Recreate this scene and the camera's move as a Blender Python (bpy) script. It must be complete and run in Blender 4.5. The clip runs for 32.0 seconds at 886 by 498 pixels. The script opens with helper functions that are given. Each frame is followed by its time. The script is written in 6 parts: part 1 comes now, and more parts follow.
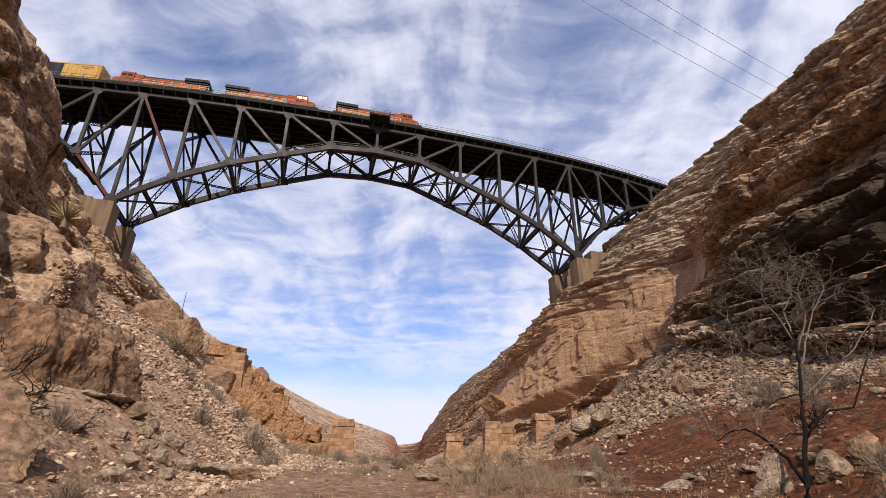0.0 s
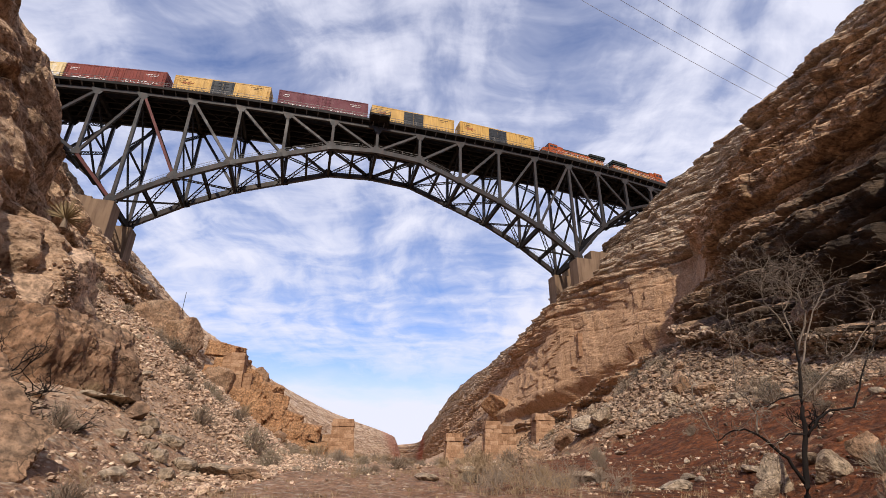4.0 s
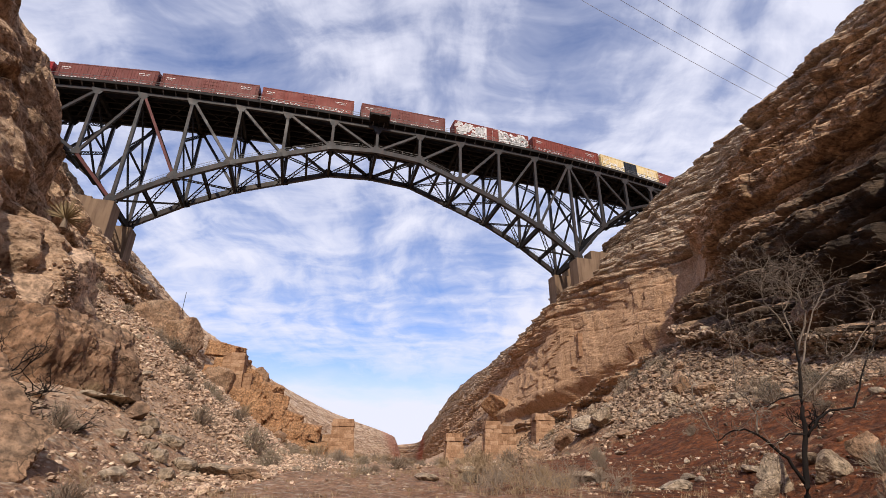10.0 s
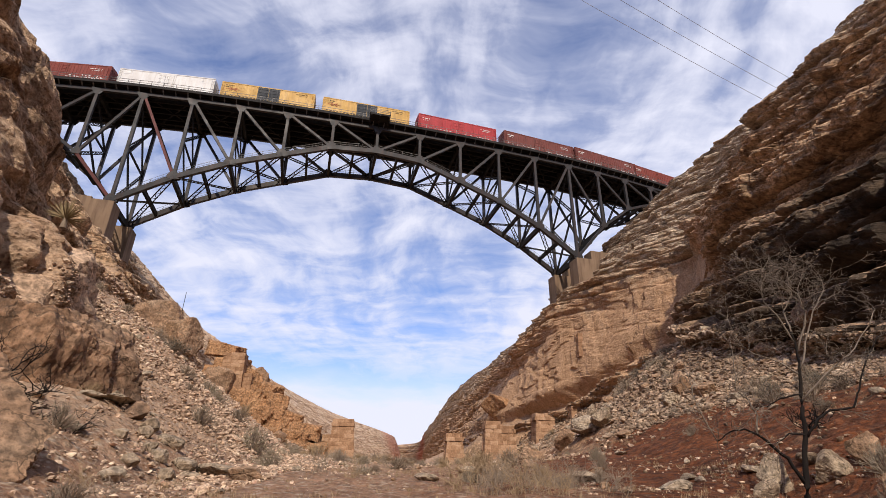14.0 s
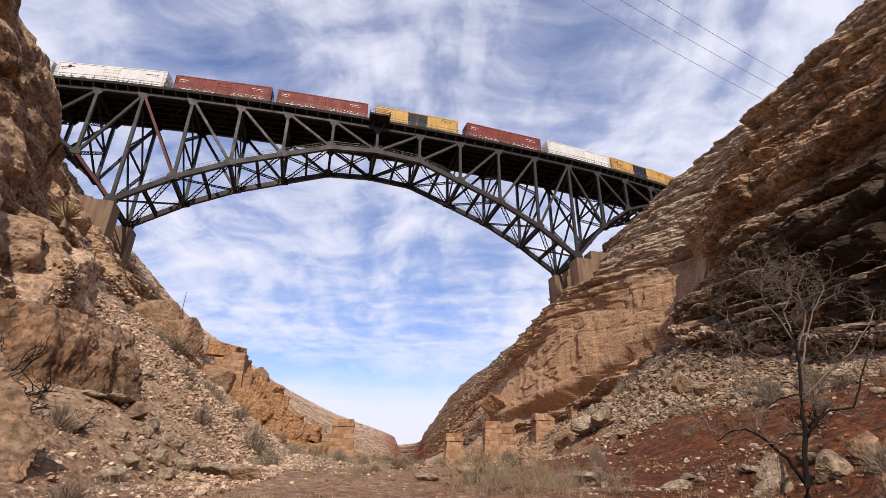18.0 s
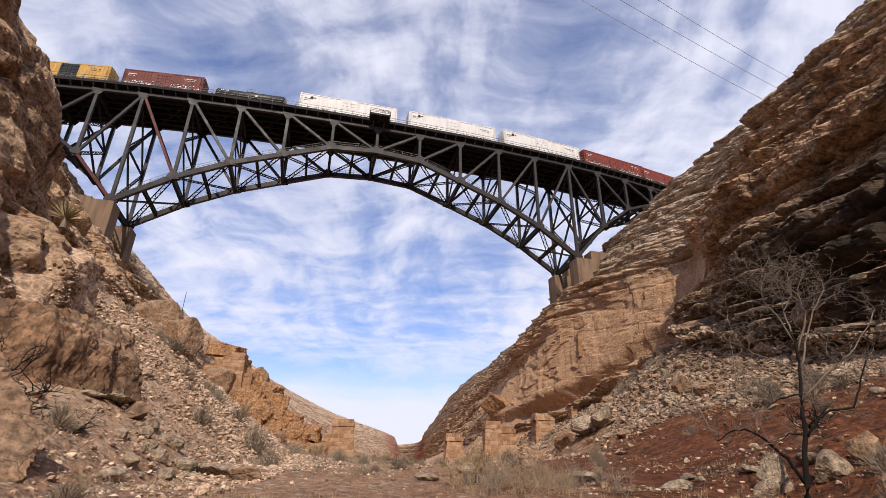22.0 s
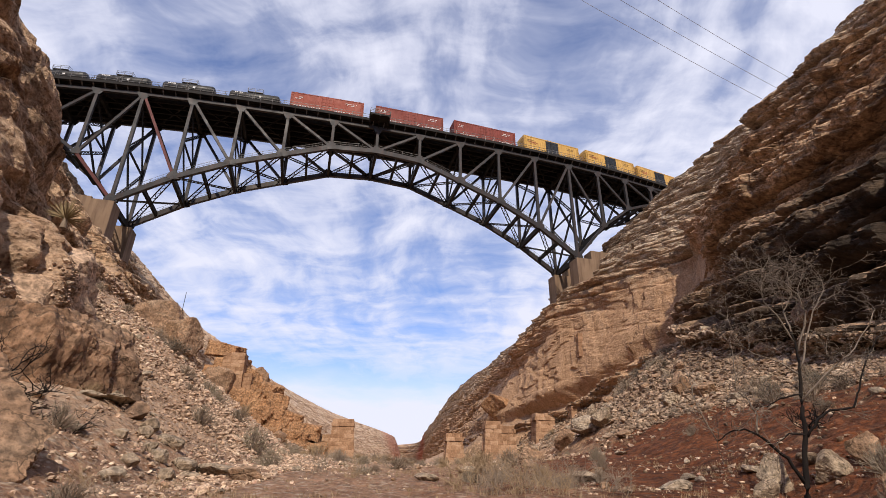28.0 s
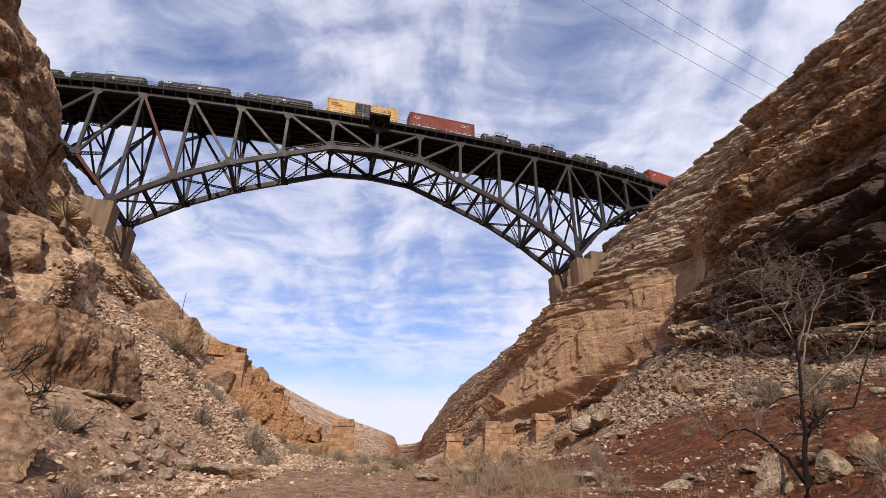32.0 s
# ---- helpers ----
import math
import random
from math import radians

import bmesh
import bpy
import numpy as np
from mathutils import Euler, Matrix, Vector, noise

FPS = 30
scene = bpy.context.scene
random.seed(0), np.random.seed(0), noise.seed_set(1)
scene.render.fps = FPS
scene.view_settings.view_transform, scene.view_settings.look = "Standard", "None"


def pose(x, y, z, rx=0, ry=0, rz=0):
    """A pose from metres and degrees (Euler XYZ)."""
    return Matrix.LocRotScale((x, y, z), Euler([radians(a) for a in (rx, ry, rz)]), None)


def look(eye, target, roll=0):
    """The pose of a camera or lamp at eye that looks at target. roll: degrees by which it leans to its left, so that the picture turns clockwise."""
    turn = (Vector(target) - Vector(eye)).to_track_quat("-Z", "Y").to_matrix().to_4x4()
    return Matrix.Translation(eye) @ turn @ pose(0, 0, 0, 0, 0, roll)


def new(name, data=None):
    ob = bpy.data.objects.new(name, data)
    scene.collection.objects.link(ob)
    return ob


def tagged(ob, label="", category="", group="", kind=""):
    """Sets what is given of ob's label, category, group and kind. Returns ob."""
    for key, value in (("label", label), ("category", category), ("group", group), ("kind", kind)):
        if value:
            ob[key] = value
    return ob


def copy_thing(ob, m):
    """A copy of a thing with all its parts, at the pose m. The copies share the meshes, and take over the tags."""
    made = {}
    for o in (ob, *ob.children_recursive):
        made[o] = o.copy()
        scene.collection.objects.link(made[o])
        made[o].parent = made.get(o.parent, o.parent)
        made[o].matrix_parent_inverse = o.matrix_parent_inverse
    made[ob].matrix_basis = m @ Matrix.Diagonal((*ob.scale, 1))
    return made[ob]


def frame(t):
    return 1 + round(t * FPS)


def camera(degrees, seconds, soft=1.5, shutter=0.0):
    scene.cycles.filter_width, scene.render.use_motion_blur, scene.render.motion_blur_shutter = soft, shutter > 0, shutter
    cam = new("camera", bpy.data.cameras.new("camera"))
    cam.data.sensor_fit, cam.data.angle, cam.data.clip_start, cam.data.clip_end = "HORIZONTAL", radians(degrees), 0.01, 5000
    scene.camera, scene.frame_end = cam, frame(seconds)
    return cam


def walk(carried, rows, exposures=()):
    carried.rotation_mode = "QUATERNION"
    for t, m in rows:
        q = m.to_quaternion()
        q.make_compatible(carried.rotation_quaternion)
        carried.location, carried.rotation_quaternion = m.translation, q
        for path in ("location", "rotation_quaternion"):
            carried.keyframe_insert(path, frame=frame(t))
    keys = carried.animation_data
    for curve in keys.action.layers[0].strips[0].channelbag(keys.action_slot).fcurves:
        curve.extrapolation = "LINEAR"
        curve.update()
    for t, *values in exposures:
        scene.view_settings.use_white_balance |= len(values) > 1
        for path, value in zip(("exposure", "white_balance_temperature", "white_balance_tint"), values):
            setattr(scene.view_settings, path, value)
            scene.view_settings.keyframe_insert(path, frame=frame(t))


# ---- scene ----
# the camera stands still on the canyon floor
EYE = (0.0, 0.0, 1.2)
cam = camera(82.12, 32.0, soft=0.75)
cam_pose = Matrix.Translation(EYE) @ pose(0, 0, 0, 90 + 24.44, 0, 0) @ pose(0, 0, 0, 0, 0, 0.49)
walk(cam, [(0.0, cam_pose), (32.0, cam_pose)], [(0.0, 0.0, 6500, 10), (32.0, 0.0, 6500, 10)])

# ---- light: a high thin-clouded sky and a sun behind the camera ----
SUN_TO = Vector((0.07, -0.75, 0.66)).normalized()
sun = new("sun", bpy.data.lights.new("sun", "SUN"))
sun.data.energy, sun.data.angle, sun.data.color = 4.35, radians(1.0), (1.0, 0.89, 0.74)
sun.matrix_world = look(SUN_TO * 100, (0, 0, 0))

world = bpy.data.worlds.new("sky")
scene.world = world
world.use_nodes = True


class Net:
    """Short writing for node trees."""

    def __init__(self, tree):
        self.t = tree
        tree.nodes.clear()

    def n(self, kind, ins=None, operation=None, use_clamp=None, feature=None, noise_dimensions=None):
        node = self.t.nodes.new(kind)
        if operation:
            node.operation = operation
        if use_clamp is not None:
            node.use_clamp = use_clamp
        if feature:
            node.feature = feature
        if noise_dimensions:
            node.noise_dimensions = noise_dimensions
        for k, v in (ins or {}).items():
            s = node.inputs[k]
            if isinstance(v, bpy.types.NodeSocket):
                self.t.links.new(v, s)
            else:
                s.default_value = v
        return node

    def math(self, op, a, b=0.0, c=0.0, clamp=False):
        return self.n("ShaderNodeMath", {0: a, 1: b, 2: c}, operation=op, use_clamp=clamp).outputs[0]

    def noise(self, vec, scale, detail=4.0, rough=0.55, dist=0.0):
        return self.n("ShaderNodeTexNoise", {"Vector": vec, "Scale": scale, "Detail": detail, "Roughness": rough, "Distortion": dist}).outputs["Fac"]

    def ramp(self, fac, stops, interp="LINEAR"):
        node = self.n("ShaderNodeValToRGB", {"Fac": fac})
        cr = node.color_ramp
        cr.interpolation = interp
        while len(cr.elements) < len(stops):
            cr.elements.new(0.5)
        for e, (p, c) in zip(cr.elements, stops):
            e.position = p
            e.color = (c, c, c, 1) if isinstance(c, (int, float)) else (*c, 1)
        return node.outputs["Color"]

    def mix(self, fac, a, b, blend="MIX"):
        node = self.n("ShaderNodeMix")
        node.data_type, node.blend_type = "RGBA", blend
        for key, v in (("Factor_Float", fac), ("A_Color", a), ("B_Color", b)):
            s = next(i for i in node.inputs if i.identifier == key)
            if isinstance(v, bpy.types.NodeSocket):
                self.t.links.new(v, s)
            else:
                s.default_value = v if key == "Factor_Float" else (*v, 1)
        return next(o for o in node.outputs if o.identifier == "Result_Color")

    def vec(self, v, scale=(1, 1, 1), rot=(0, 0, 0), loc=(0, 0, 0)):
        return self.n("ShaderNodeMapping", {"Vector": v, "Location": loc, "Rotation": rot, "Scale": scale}).outputs[0]


w = Net(world.node_tree)
SKY_TURN = math.atan2(SUN_TO.x, SUN_TO.y)
sky = w.n("ShaderNodeTexSky")
sky.sky_type, sky.sun_disc = "NISHITA", False
sky.sun_elevation, sky.sun_rotation = math.asin(SUN_TO.z), SKY_TURN
sky.air_density, sky.dust_density, sky.ozone_density = 1.0, 0.1, 2.0
d = w.n("ShaderNodeTexCoord").outputs["Generated"]
sep = w.n("ShaderNodeSeparateXYZ", {0: d})
# the cloud sheet is flat: project the direction onto a level plane
hz = w.math("MAXIMUM", sep.outputs[2], 0.0)
den = w.math("ADD", hz, 0.16)
plane = w.n("ShaderNodeCombineXYZ", {0: w.math("SUBTRACT", w.math("DIVIDE", sep.outputs[0], den), 0.2), 1: w.math("DIVIDE", sep.outputs[1], den), 2: 0.0}).outputs[0]
warp = w.n("ShaderNodeTexNoise", {"Vector": plane, "Scale": 1.6, "Detail": 3.0}, noise_dimensions="2D").outputs["Color"]
pw = w.n("ShaderNodeVectorMath", {0: plane, 1: w.n("ShaderNodeVectorMath", {0: warp, 1: (0.35, 0.35, 0.0)}, operation="MULTIPLY").outputs[0]}, operation="ADD").outputs[0]
big = w.noise(w.vec(pw, (0.9, 0.55, 1), rot=(0, 0, 0.3), loc=(3.1, 1.7, 0)), 1.7, 3.0, 0.5)
streak = w.noise(w.vec(pw, (2.2, 0.55, 1), rot=(0, 0, 0.1)), 2.4, 5.0, 0.58)
ripple = w.noise(w.vec(pw, (0.8, 2.6, 1), rot=(0, 0, 0.4)), 3.6, 4.0, 0.55)
puff = w.noise(pw, 8.0, 5.0, 0.6)
cover = w.math("ADD", w.math("MULTIPLY", big, 0.9), w.math("ADD", w.math("MULTIPLY", streak, 0.55), w.math("ADD", w.math("MULTIPLY", ripple, 0.45), w.math("MULTIPLY", puff, 0.56))))
# thicker cloud towards the east
cover = w.math("ADD", cover, w.math("SUBTRACT", w.math("MULTIPLY", w.math("ABSOLUTE", w.math("ADD", sep.outputs[0], 0.45)), 0.17), 0.085))
amount = w.ramp(w.math("MULTIPLY", w.math("SUBTRACT", cover, 0.93), 1.6), [(0.02, 0.10), (0.31, 0.36), (0.52, 0.68), (0.78, 0.96)])
# a bright bank of cloud low down, with a ragged top and clearer sky above it
low = w.math("ADD", sep.outputs[2], w.math("MULTIPLY", w.math("SUBTRACT", w.noise(w.vec(d, (5.0, 5.0, 16.0)), 1.0, 5.0, 0.6), 0.5), 0.10))
amount = w.math("MULTIPLY", amount, w.ramp(low, [(0.14, 0.35), (0.26, 1.0)]))
haze = w.ramp(low, [(0.0, 1.0), (0.125, 0.97), (0.16, 0.45), (0.22, 0.0)])
amount = w.math("MAXIMUM", amount, haze)
skylit = w.n("ShaderNodeVectorMath", {0: sky.outputs[0], 1: (0.89, 1.03, 1.42)}, operation="MULTIPLY").outputs[0]
tint = w.mix(amount, skylit, (7.3, 7.4, 8.6))
bg = w.n("ShaderNodeBackground", {"Color": tint, "Strength": 0.118})
w.n("ShaderNodeOutputWorld", {"Surface": bg.outputs[0]})

# ---- materials ----
def material(name):
    m = bpy.data.materials.new(name)
    m.use_nodes = True
    net = Net(m.node_tree)
    return m, net


def finish(net, color, rough=0.8, metal=0.0, height=None, strength=0.3, distance=0.05, gloss=0.22):
    ins = {"Base Color": color if isinstance(color, bpy.types.NodeSocket) else (*color, 1), "Roughness": rough, "Metallic": metal, "Specular IOR Level": gloss}
    b = net.n("ShaderNodeBsdfPrincipled", ins)
    if height is not None:
        bump = net.n("ShaderNodeBump", {"Strength": strength, "Distance": distance, "Height": height})
        net.t.links.new(bump.outputs[0], b.inputs["Normal"])
    net.n("ShaderNodeOutputMaterial", {"Surface": b.outputs[0]})


def rock_material(name, tones, soil=None, bed=1.0, scale=1.0, varnish=0.5, by_island=False):
    """Layered desert rock: beds of changing tone, stains, cracks; soil lies where the ground is flat."""
    m, k = material(name)
    tones = [tuple(0.88 * c for c in t) for t in tones]
    co = k.n("ShaderNodeNewGeometry").outputs["Position"] if not by_island else k.n("ShaderNodeTexCoord").outputs["Object"]
    beds = k.noise(k.vec(co, (0.06, 0.06, 0.7 * bed)), 1.0 * scale, 4.0, 0.5, 0.6)
    blot = k.noise(co, 0.22 * scale, 6.0, 0.62)
    if soil:
        place = k.n("ShaderNodeSeparateXYZ", {0: co})
        lift = k.math("ADD", place.outputs[2], k.math("MULTIPLY", k.math("SUBTRACT", blot, 0.5), 22.0))
        # the sandstone face below the bridge is massive: hardly any thin beds show in it
        mass = k.math("MULTIPLY", k.ramp(k.math("MULTIPLY", place.outputs[0], 0.02), [(0.2, 0.0), (0.3, 1.0)]), k.math("MULTIPLY", k.ramp(k.math("MULTIPLY", place.outputs[1], 0.004), [(0.2, 0.0), (0.24, 1.0), (0.6, 1.0), (0.8, 0.0)]), k.ramp(k.math("MULTIPLY", lift, 0.01), [(0.32, 1.0), (0.40, 0.0)])))
        drip = k.noise(k.vec(co, (0.9, 0.9, 0.12)), 1.0, 6.0, 0.6)
        beds = k.math("ADD", k.math("MULTIPLY", beds, k.math("SUBTRACT", 1.0, mass)), k.math("MULTIPLY", mass, k.math("ADD", 0.26, k.math("MULTIPLY", drip, 0.5))))
    grain = k.noise(co, 3.2 * scale, 8.0, 0.65)
    mixed = k.math("ADD", k.math("MULTIPLY", beds, 0.42), k.math("MULTIPLY", blot, 0.58))
    n = len(tones)
    col = k.ramp(mixed, [(0.34 + 0.32 * i / (n - 1), t) for i, t in enumerate(tones)])
    col = k.mix(0.75, col, k.ramp(grain, [(0.38, 0.2), (0.5, 0.5), (0.62, 0.82)]), "OVERLAY")
    # dark desert varnish that runs down the faces
    run = k.noise(k.vec(co, (0.55, 0.55, 0.07)), 1.0 * scale, 5.0, 0.6, 0.3)
    stain = k.math("MULTIPLY", k.ramp(run, [(0.50, 0.0), (0.68, 1.0)]), varnish)
    if soil:
        stain = k.math("MULTIPLY", stain, k.math("SUBTRACT", 1.0, k.math("MULTIPLY", mass, 0.7)))
    col = k.mix(stain, col, (0.055, 0.042, 0.034))
    bent = k.n("ShaderNodeVectorMath", {0: co, 1: k.n("ShaderNodeVectorMath", {0: k.n("ShaderNodeTexNoise", {"Vector": co, "Scale": 0.5 * scale, "Detail": 5.0, "Roughness": 0.6}).outputs["Color"], 1: (2.6 / scale, 2.6 / scale, 1.8 / scale)}, operation="MULTIPLY").outputs[0]}, operation="ADD").outputs[0]
    crack = k.n("ShaderNodeTexVoronoi", {"Vector": k.vec(bent, (0.3, 0.3, 0.62) if soil else (0.5, 0.5, 0.9)), "Scale": 0.9 * scale}, feature="DISTANCE_TO_EDGE").outputs["Distance"]
    crackm = k.ramp(crack, [(0.0, 0.0), (0.05, 1.0)])
    # dark open joints
    col = k.mix(k.math("MULTIPLY", k.math("SUBTRACT", 1.0, k.ramp(crack, [(0.004, 0.0), (0.022, 1.0)])), 0.0 if by_island else 0.6), col, (0.035, 0.025, 0.018))
    gravel = []
    if soil:
        # the massive face is clean buff sandstone with faint upright streaks
        buff = k.ramp(k.math("ADD", k.math("MULTIPLY", drip, 0.45), k.math("MULTIPLY", grain, 0.55)), [(0.34, (0.22, 0.118, 0.064)), (0.44, (0.38, 0.225, 0.13)), (0.54, (0.47, 0.29, 0.175)), (0.66, (0.55, 0.365, 0.235))])
        col = k.mix(k.math("MULTIPLY", mass, 0.8), col, buff)
        # grey limestone beds lie above the orange sandstone
        grey = k.ramp(k.math("MULTIPLY", lift, 0.01), [(0.33, 0.0), (0.43, 1.0)])
        lime = k.ramp(mixed, [(0.36, (0.19, 0.145, 0.108)), (0.47, (0.39, 0.305, 0.222)), (0.56, (0.53, 0.43, 0.325)), (0.66, (0.32, 0.25, 0.182))])
        lime = k.mix(0.6, lime, k.ramp(grain, [(0.38, 0.26), (0.5, 0.5), (0.62, 0.76)]), "OVERLAY")
        # dark grey-brown limestone buttress, near end of eastern wall; its shade painted in too
        shaded_butt = k.math("ADD", k.math("MULTIPLY", k.math("SUBTRACT", 62.0, place.outputs[1]), 0.04), k.math("MULTIPLY", k.math("SUBTRACT", blot, 0.5), 1.6), clamp=True)
        shaded_butt = k.math("MULTIPLY", shaded_butt, k.ramp(k.math("MULTIPLY", place.outputs[0], 0.02), [(0.36, 0.0), (0.44, 1.0)]))
        shaded_butt = k.math("MULTIPLY", shaded_butt, k.ramp(k.math("MULTIPLY", lift, 0.01), [(0.16, 1.0), (0.26, 0.0)]))
        # near-black tones hold both the varnish and the shade on this face
        col = k.mix(k.math("MULTIPLY", shaded_butt, 0.95), col, k.mix(k.math("MULTIPLY", stain, 0.8), k.ramp(mixed, [(0.38, (0.012, 0.009, 0.007)), (0.5, (0.032, 0.024, 0.018)), (0.64, (0.095, 0.072, 0.053))]), (0.010, 0.008, 0.0065)))
        # browner, varnished rock on the near western wall
        wb = k.math("ADD", k.math("MULTIPLY", k.math("SUBTRACT", 30.0, place.outputs[1]), 0.08), k.math("MULTIPLY", k.math("SUBTRACT", blot, 0.5), 2.4), clamp=True)
        wb = k.math("MULTIPLY", wb, k.ramp(k.math("MULTIPLY", place.outputs[0], -0.02), [(0.22, 0.0), (0.27, 1.0)]))
        col = k.mix(k.math("MULTIPLY", wb, 0.8), col, k.ramp(k.math("ADD", k.math("MULTIPLY", blot, 0.5), k.math("MULTIPLY", grain, 0.5)), [(0.38, (0.13, 0.074, 0.045)), (0.47, (0.34, 0.215, 0.14)), (0.60, (0.52, 0.365, 0.25))]))
        pock = k.n("ShaderNodeTexVoronoi", {"Vector": k.n("ShaderNodeVectorMath", {0: co, 1: k.n("ShaderNodeVectorMath", {0: k.n("ShaderNodeTexNoise", {"Vector": co, "Scale": 1.6, "Detail": 4.0}).outputs["Color"], 1: (0.5, 0.5, 0.5)}, operation="MULTIPLY").outputs[0]}, operation="ADD").outputs[0], "Scale": 3.6}).outputs["Distance"]
        pock = k.ramp(pock, [(0.12, 0.0), (0.42, 1.0)])
        col = k.mix(k.math("MULTIPLY", k.math("MULTIPLY", wb, k.math("SUBTRACT", 1.0, pock)), 0.55), col, (0.10, 0.06, 0.04))
        col = k.mix(k.math("MULTIPLY", grey, 0.85), col, k.mix(k.math("MULTIPLY", stain, 0.5), lime, (0.045, 0.036, 0.03)))
        # the western slope up the canyon is pale buff rubble with ribs of rock
        distant = k.math("MULTIPLY", k.ramp(k.math("MULTIPLY", place.outputs[1], 0.004), [(0.42, 0.0), (0.6, 1.0)]), k.ramp(k.math("MULTIPLY", place.outputs[0], -0.02), [(0.6, 0.0), (0.9, 1.0)]))
        rib = k.noise(k.vec(co, (0.05, 0.05, 0.33)), 1.0, 7.0, 0.7)
        up = k.n("ShaderNodeSeparateXYZ", {0: k.n("ShaderNodeNewGeometry").outputs["Normal"]}).outputs[2]
        # the western slope and the far one are loose rubble and dust
        loose = k.math("MAXIMUM", k.ramp(k.math("MULTIPLY", place.outputs[2], 0.01), [(0.17, 1.0), (0.25, 0.0)]), k.ramp(k.math("MULTIPLY", place.outputs[1], 0.004), [(0.42, 0.0), (0.5, 1.0)]))
        loose = k.math("MULTIPLY", loose, k.ramp(k.math("MULTIPLY", place.outputs[0], -0.02), [(0.06, 0.0), (0.14, 1.0)]))
        up = k.math("ADD", up, k.math("MULTIPLY", loose, 0.17))
        f = k.ramp(k.math("ADD", up, k.math("MULTIPLY", k.math("SUBTRACT", blot, 0.5), 0.5)), [(0.70, 0.0), (0.86, 1.0)])
        dust = k.mix(k.ramp(blot, [(0.35, 0.0), (0.65, 1.0)]), soil[0], soil[1])
        # the floor of the wash is darker, redder silt
        silt = k.ramp(k.math("MULTIPLY", k.math("ADD", place.outputs[2], k.math("MULTIPLY", k.math("SUBTRACT", blot, 0.5), 2.0)), 0.1), [(0.16, 1.0), (0.26, 0.0)])
        dust = k.mix(k.math("MULTIPLY", silt, 0.75), dust, k.ramp(grain, [(0.4, (0.15, 0.07, 0.04)), (0.6, (0.27, 0.145, 0.088))]))
        # red earth on the eastern side of the wash
        red = k.ramp(k.math("ADD", k.math("MULTIPLY", place.outputs[0], 0.05), k.math("SUBTRACT", blot, 0.35)), [(0.08, 0.0), (0.36, 1.0)])
        # above the red earth lies a fan of pale broken limestone
        fan = k.ramp(k.math("MULTIPLY", k.math("ADD", place.outputs[2], k.math("MULTIPLY", k.math("SUBTRACT", blot, 0.5), 5.0)), 0.1), [(0.47, 0.0), (0.60, 1.0)])
        red = k.math("MULTIPLY", red, k.math("SUBTRACT", 1.0, k.math("MULTIPLY", fan, 0.85)))
        dust = k.mix(red, dust, k.mix(k.ramp(grain, [(0.4, 0.0), (0.6, 1.0)]), (0.078, 0.0225, 0.0078), (0.165, 0.054, 0.0195)))
        clod = k.noise(co, 1.5, 7.0, 0.72)
        dust = k.mix(k.math("MULTIPLY", red, 0.8), dust, k.ramp(clod, [(0.36, 0.16), (0.46, 0.42), (0.55, 0.56), (0.66, 0.80)]), "OVERLAY")
        dust = k.mix(0.5, dust, k.ramp(grain, [(0.3, 0.3), (0.7, 0.7)]), "OVERLAY")
        # a patch of red clay far up the canyon
        gap = k.n("ShaderNodeVectorMath", {0: co, 1: (-74.0, 930.0, 36.0)}, operation="DISTANCE").outputs["Value"]
        clay = k.ramp(k.math("ADD", k.math("MULTIPLY", gap, 0.005), k.math("MULTIPLY", k.math("SUBTRACT", blot, 0.5), 0.8)), [(0.35, 1.0), (0.6, 0.0)])
        # gravel in the loose ground: pebbles of two sizes, in patches
        gp = k.math("MULTIPLY", f, k.math("SUBTRACT", 1.0, k.math("MULTIPLY", red, 0.9)))
        for size, amount in ((5.0, 0.75), (13.0, 0.6)):
            cellv = k.n("ShaderNodeTexVoronoi", {"Vector": co, "Scale": size, "Randomness": 1.0})
            tone = k.n("ShaderNodeSeparateColor", {0: cellv.outputs["Color"]}).outputs[0]
            edge = k.ramp(k.math("MULTIPLY", cellv.outputs["Distance"], 1.0), [(0.25, 1.0), (0.6, 0.0)])
            dust = k.mix(k.math("MULTIPLY", k.math("MULTIPLY", gp, edge), k.math("MULTIPLY", k.ramp(tone, [(0.35, 0.0), (0.7, 1.0)]), amount)), dust, k.ramp(tone, [(0.3, (0.16, 0.10, 0.065)), (0.7, (0.33, 0.235, 0.16)), (1.0, (0.50, 0.41, 0.32))]))
            gravel.append(k.math("MULTIPLY", k.math("MULTIPLY", f, edge), 1.0 / size))
        col = k.mix(f, col, dust)
        col = k.mix(k.math("MULTIPLY", distant, 0.85), col, k.ramp(rib, [(0.36, (0.25, 0.142, 0.084)), (0.45, (0.48, 0.31, 0.192)), (0.53, (0.62, 0.44, 0.295)), (0.64, (0.68, 0.52, 0.375))]))
        col = k.mix(k.math("MULTIPLY", clay, 0.6), col, (0.46, 0.17, 0.10))
    if by_island:
        rnd = k.n("ShaderNodeNewGeometry").outputs["Random Per Island"]
        col = k.mix(0.7, col, k.ramp(rnd, [(0.0, 0.18), (1.0, 0.78)]), "OVERLAY")
    fine = k.noise(co, 14.0 * scale, 6.0, 0.7)
    # small dark pits
    pit = k.ramp(k.noise(co, 7.0 * scale, 4.0, 0.6), [(0.36, 1.0), (0.45, 0.0)])
    col = k.mix(k.math("MULTIPLY", pit, 0.12 if by_island else 0.45), col, (0.06, 0.038, 0.026))
    h = k.math("ADD", k.math("MULTIPLY", grain, 0.7), k.math("ADD", k.math("MULTIPLY", fine, 0.25), k.math("MULTIPLY", crackm, 0.18)))
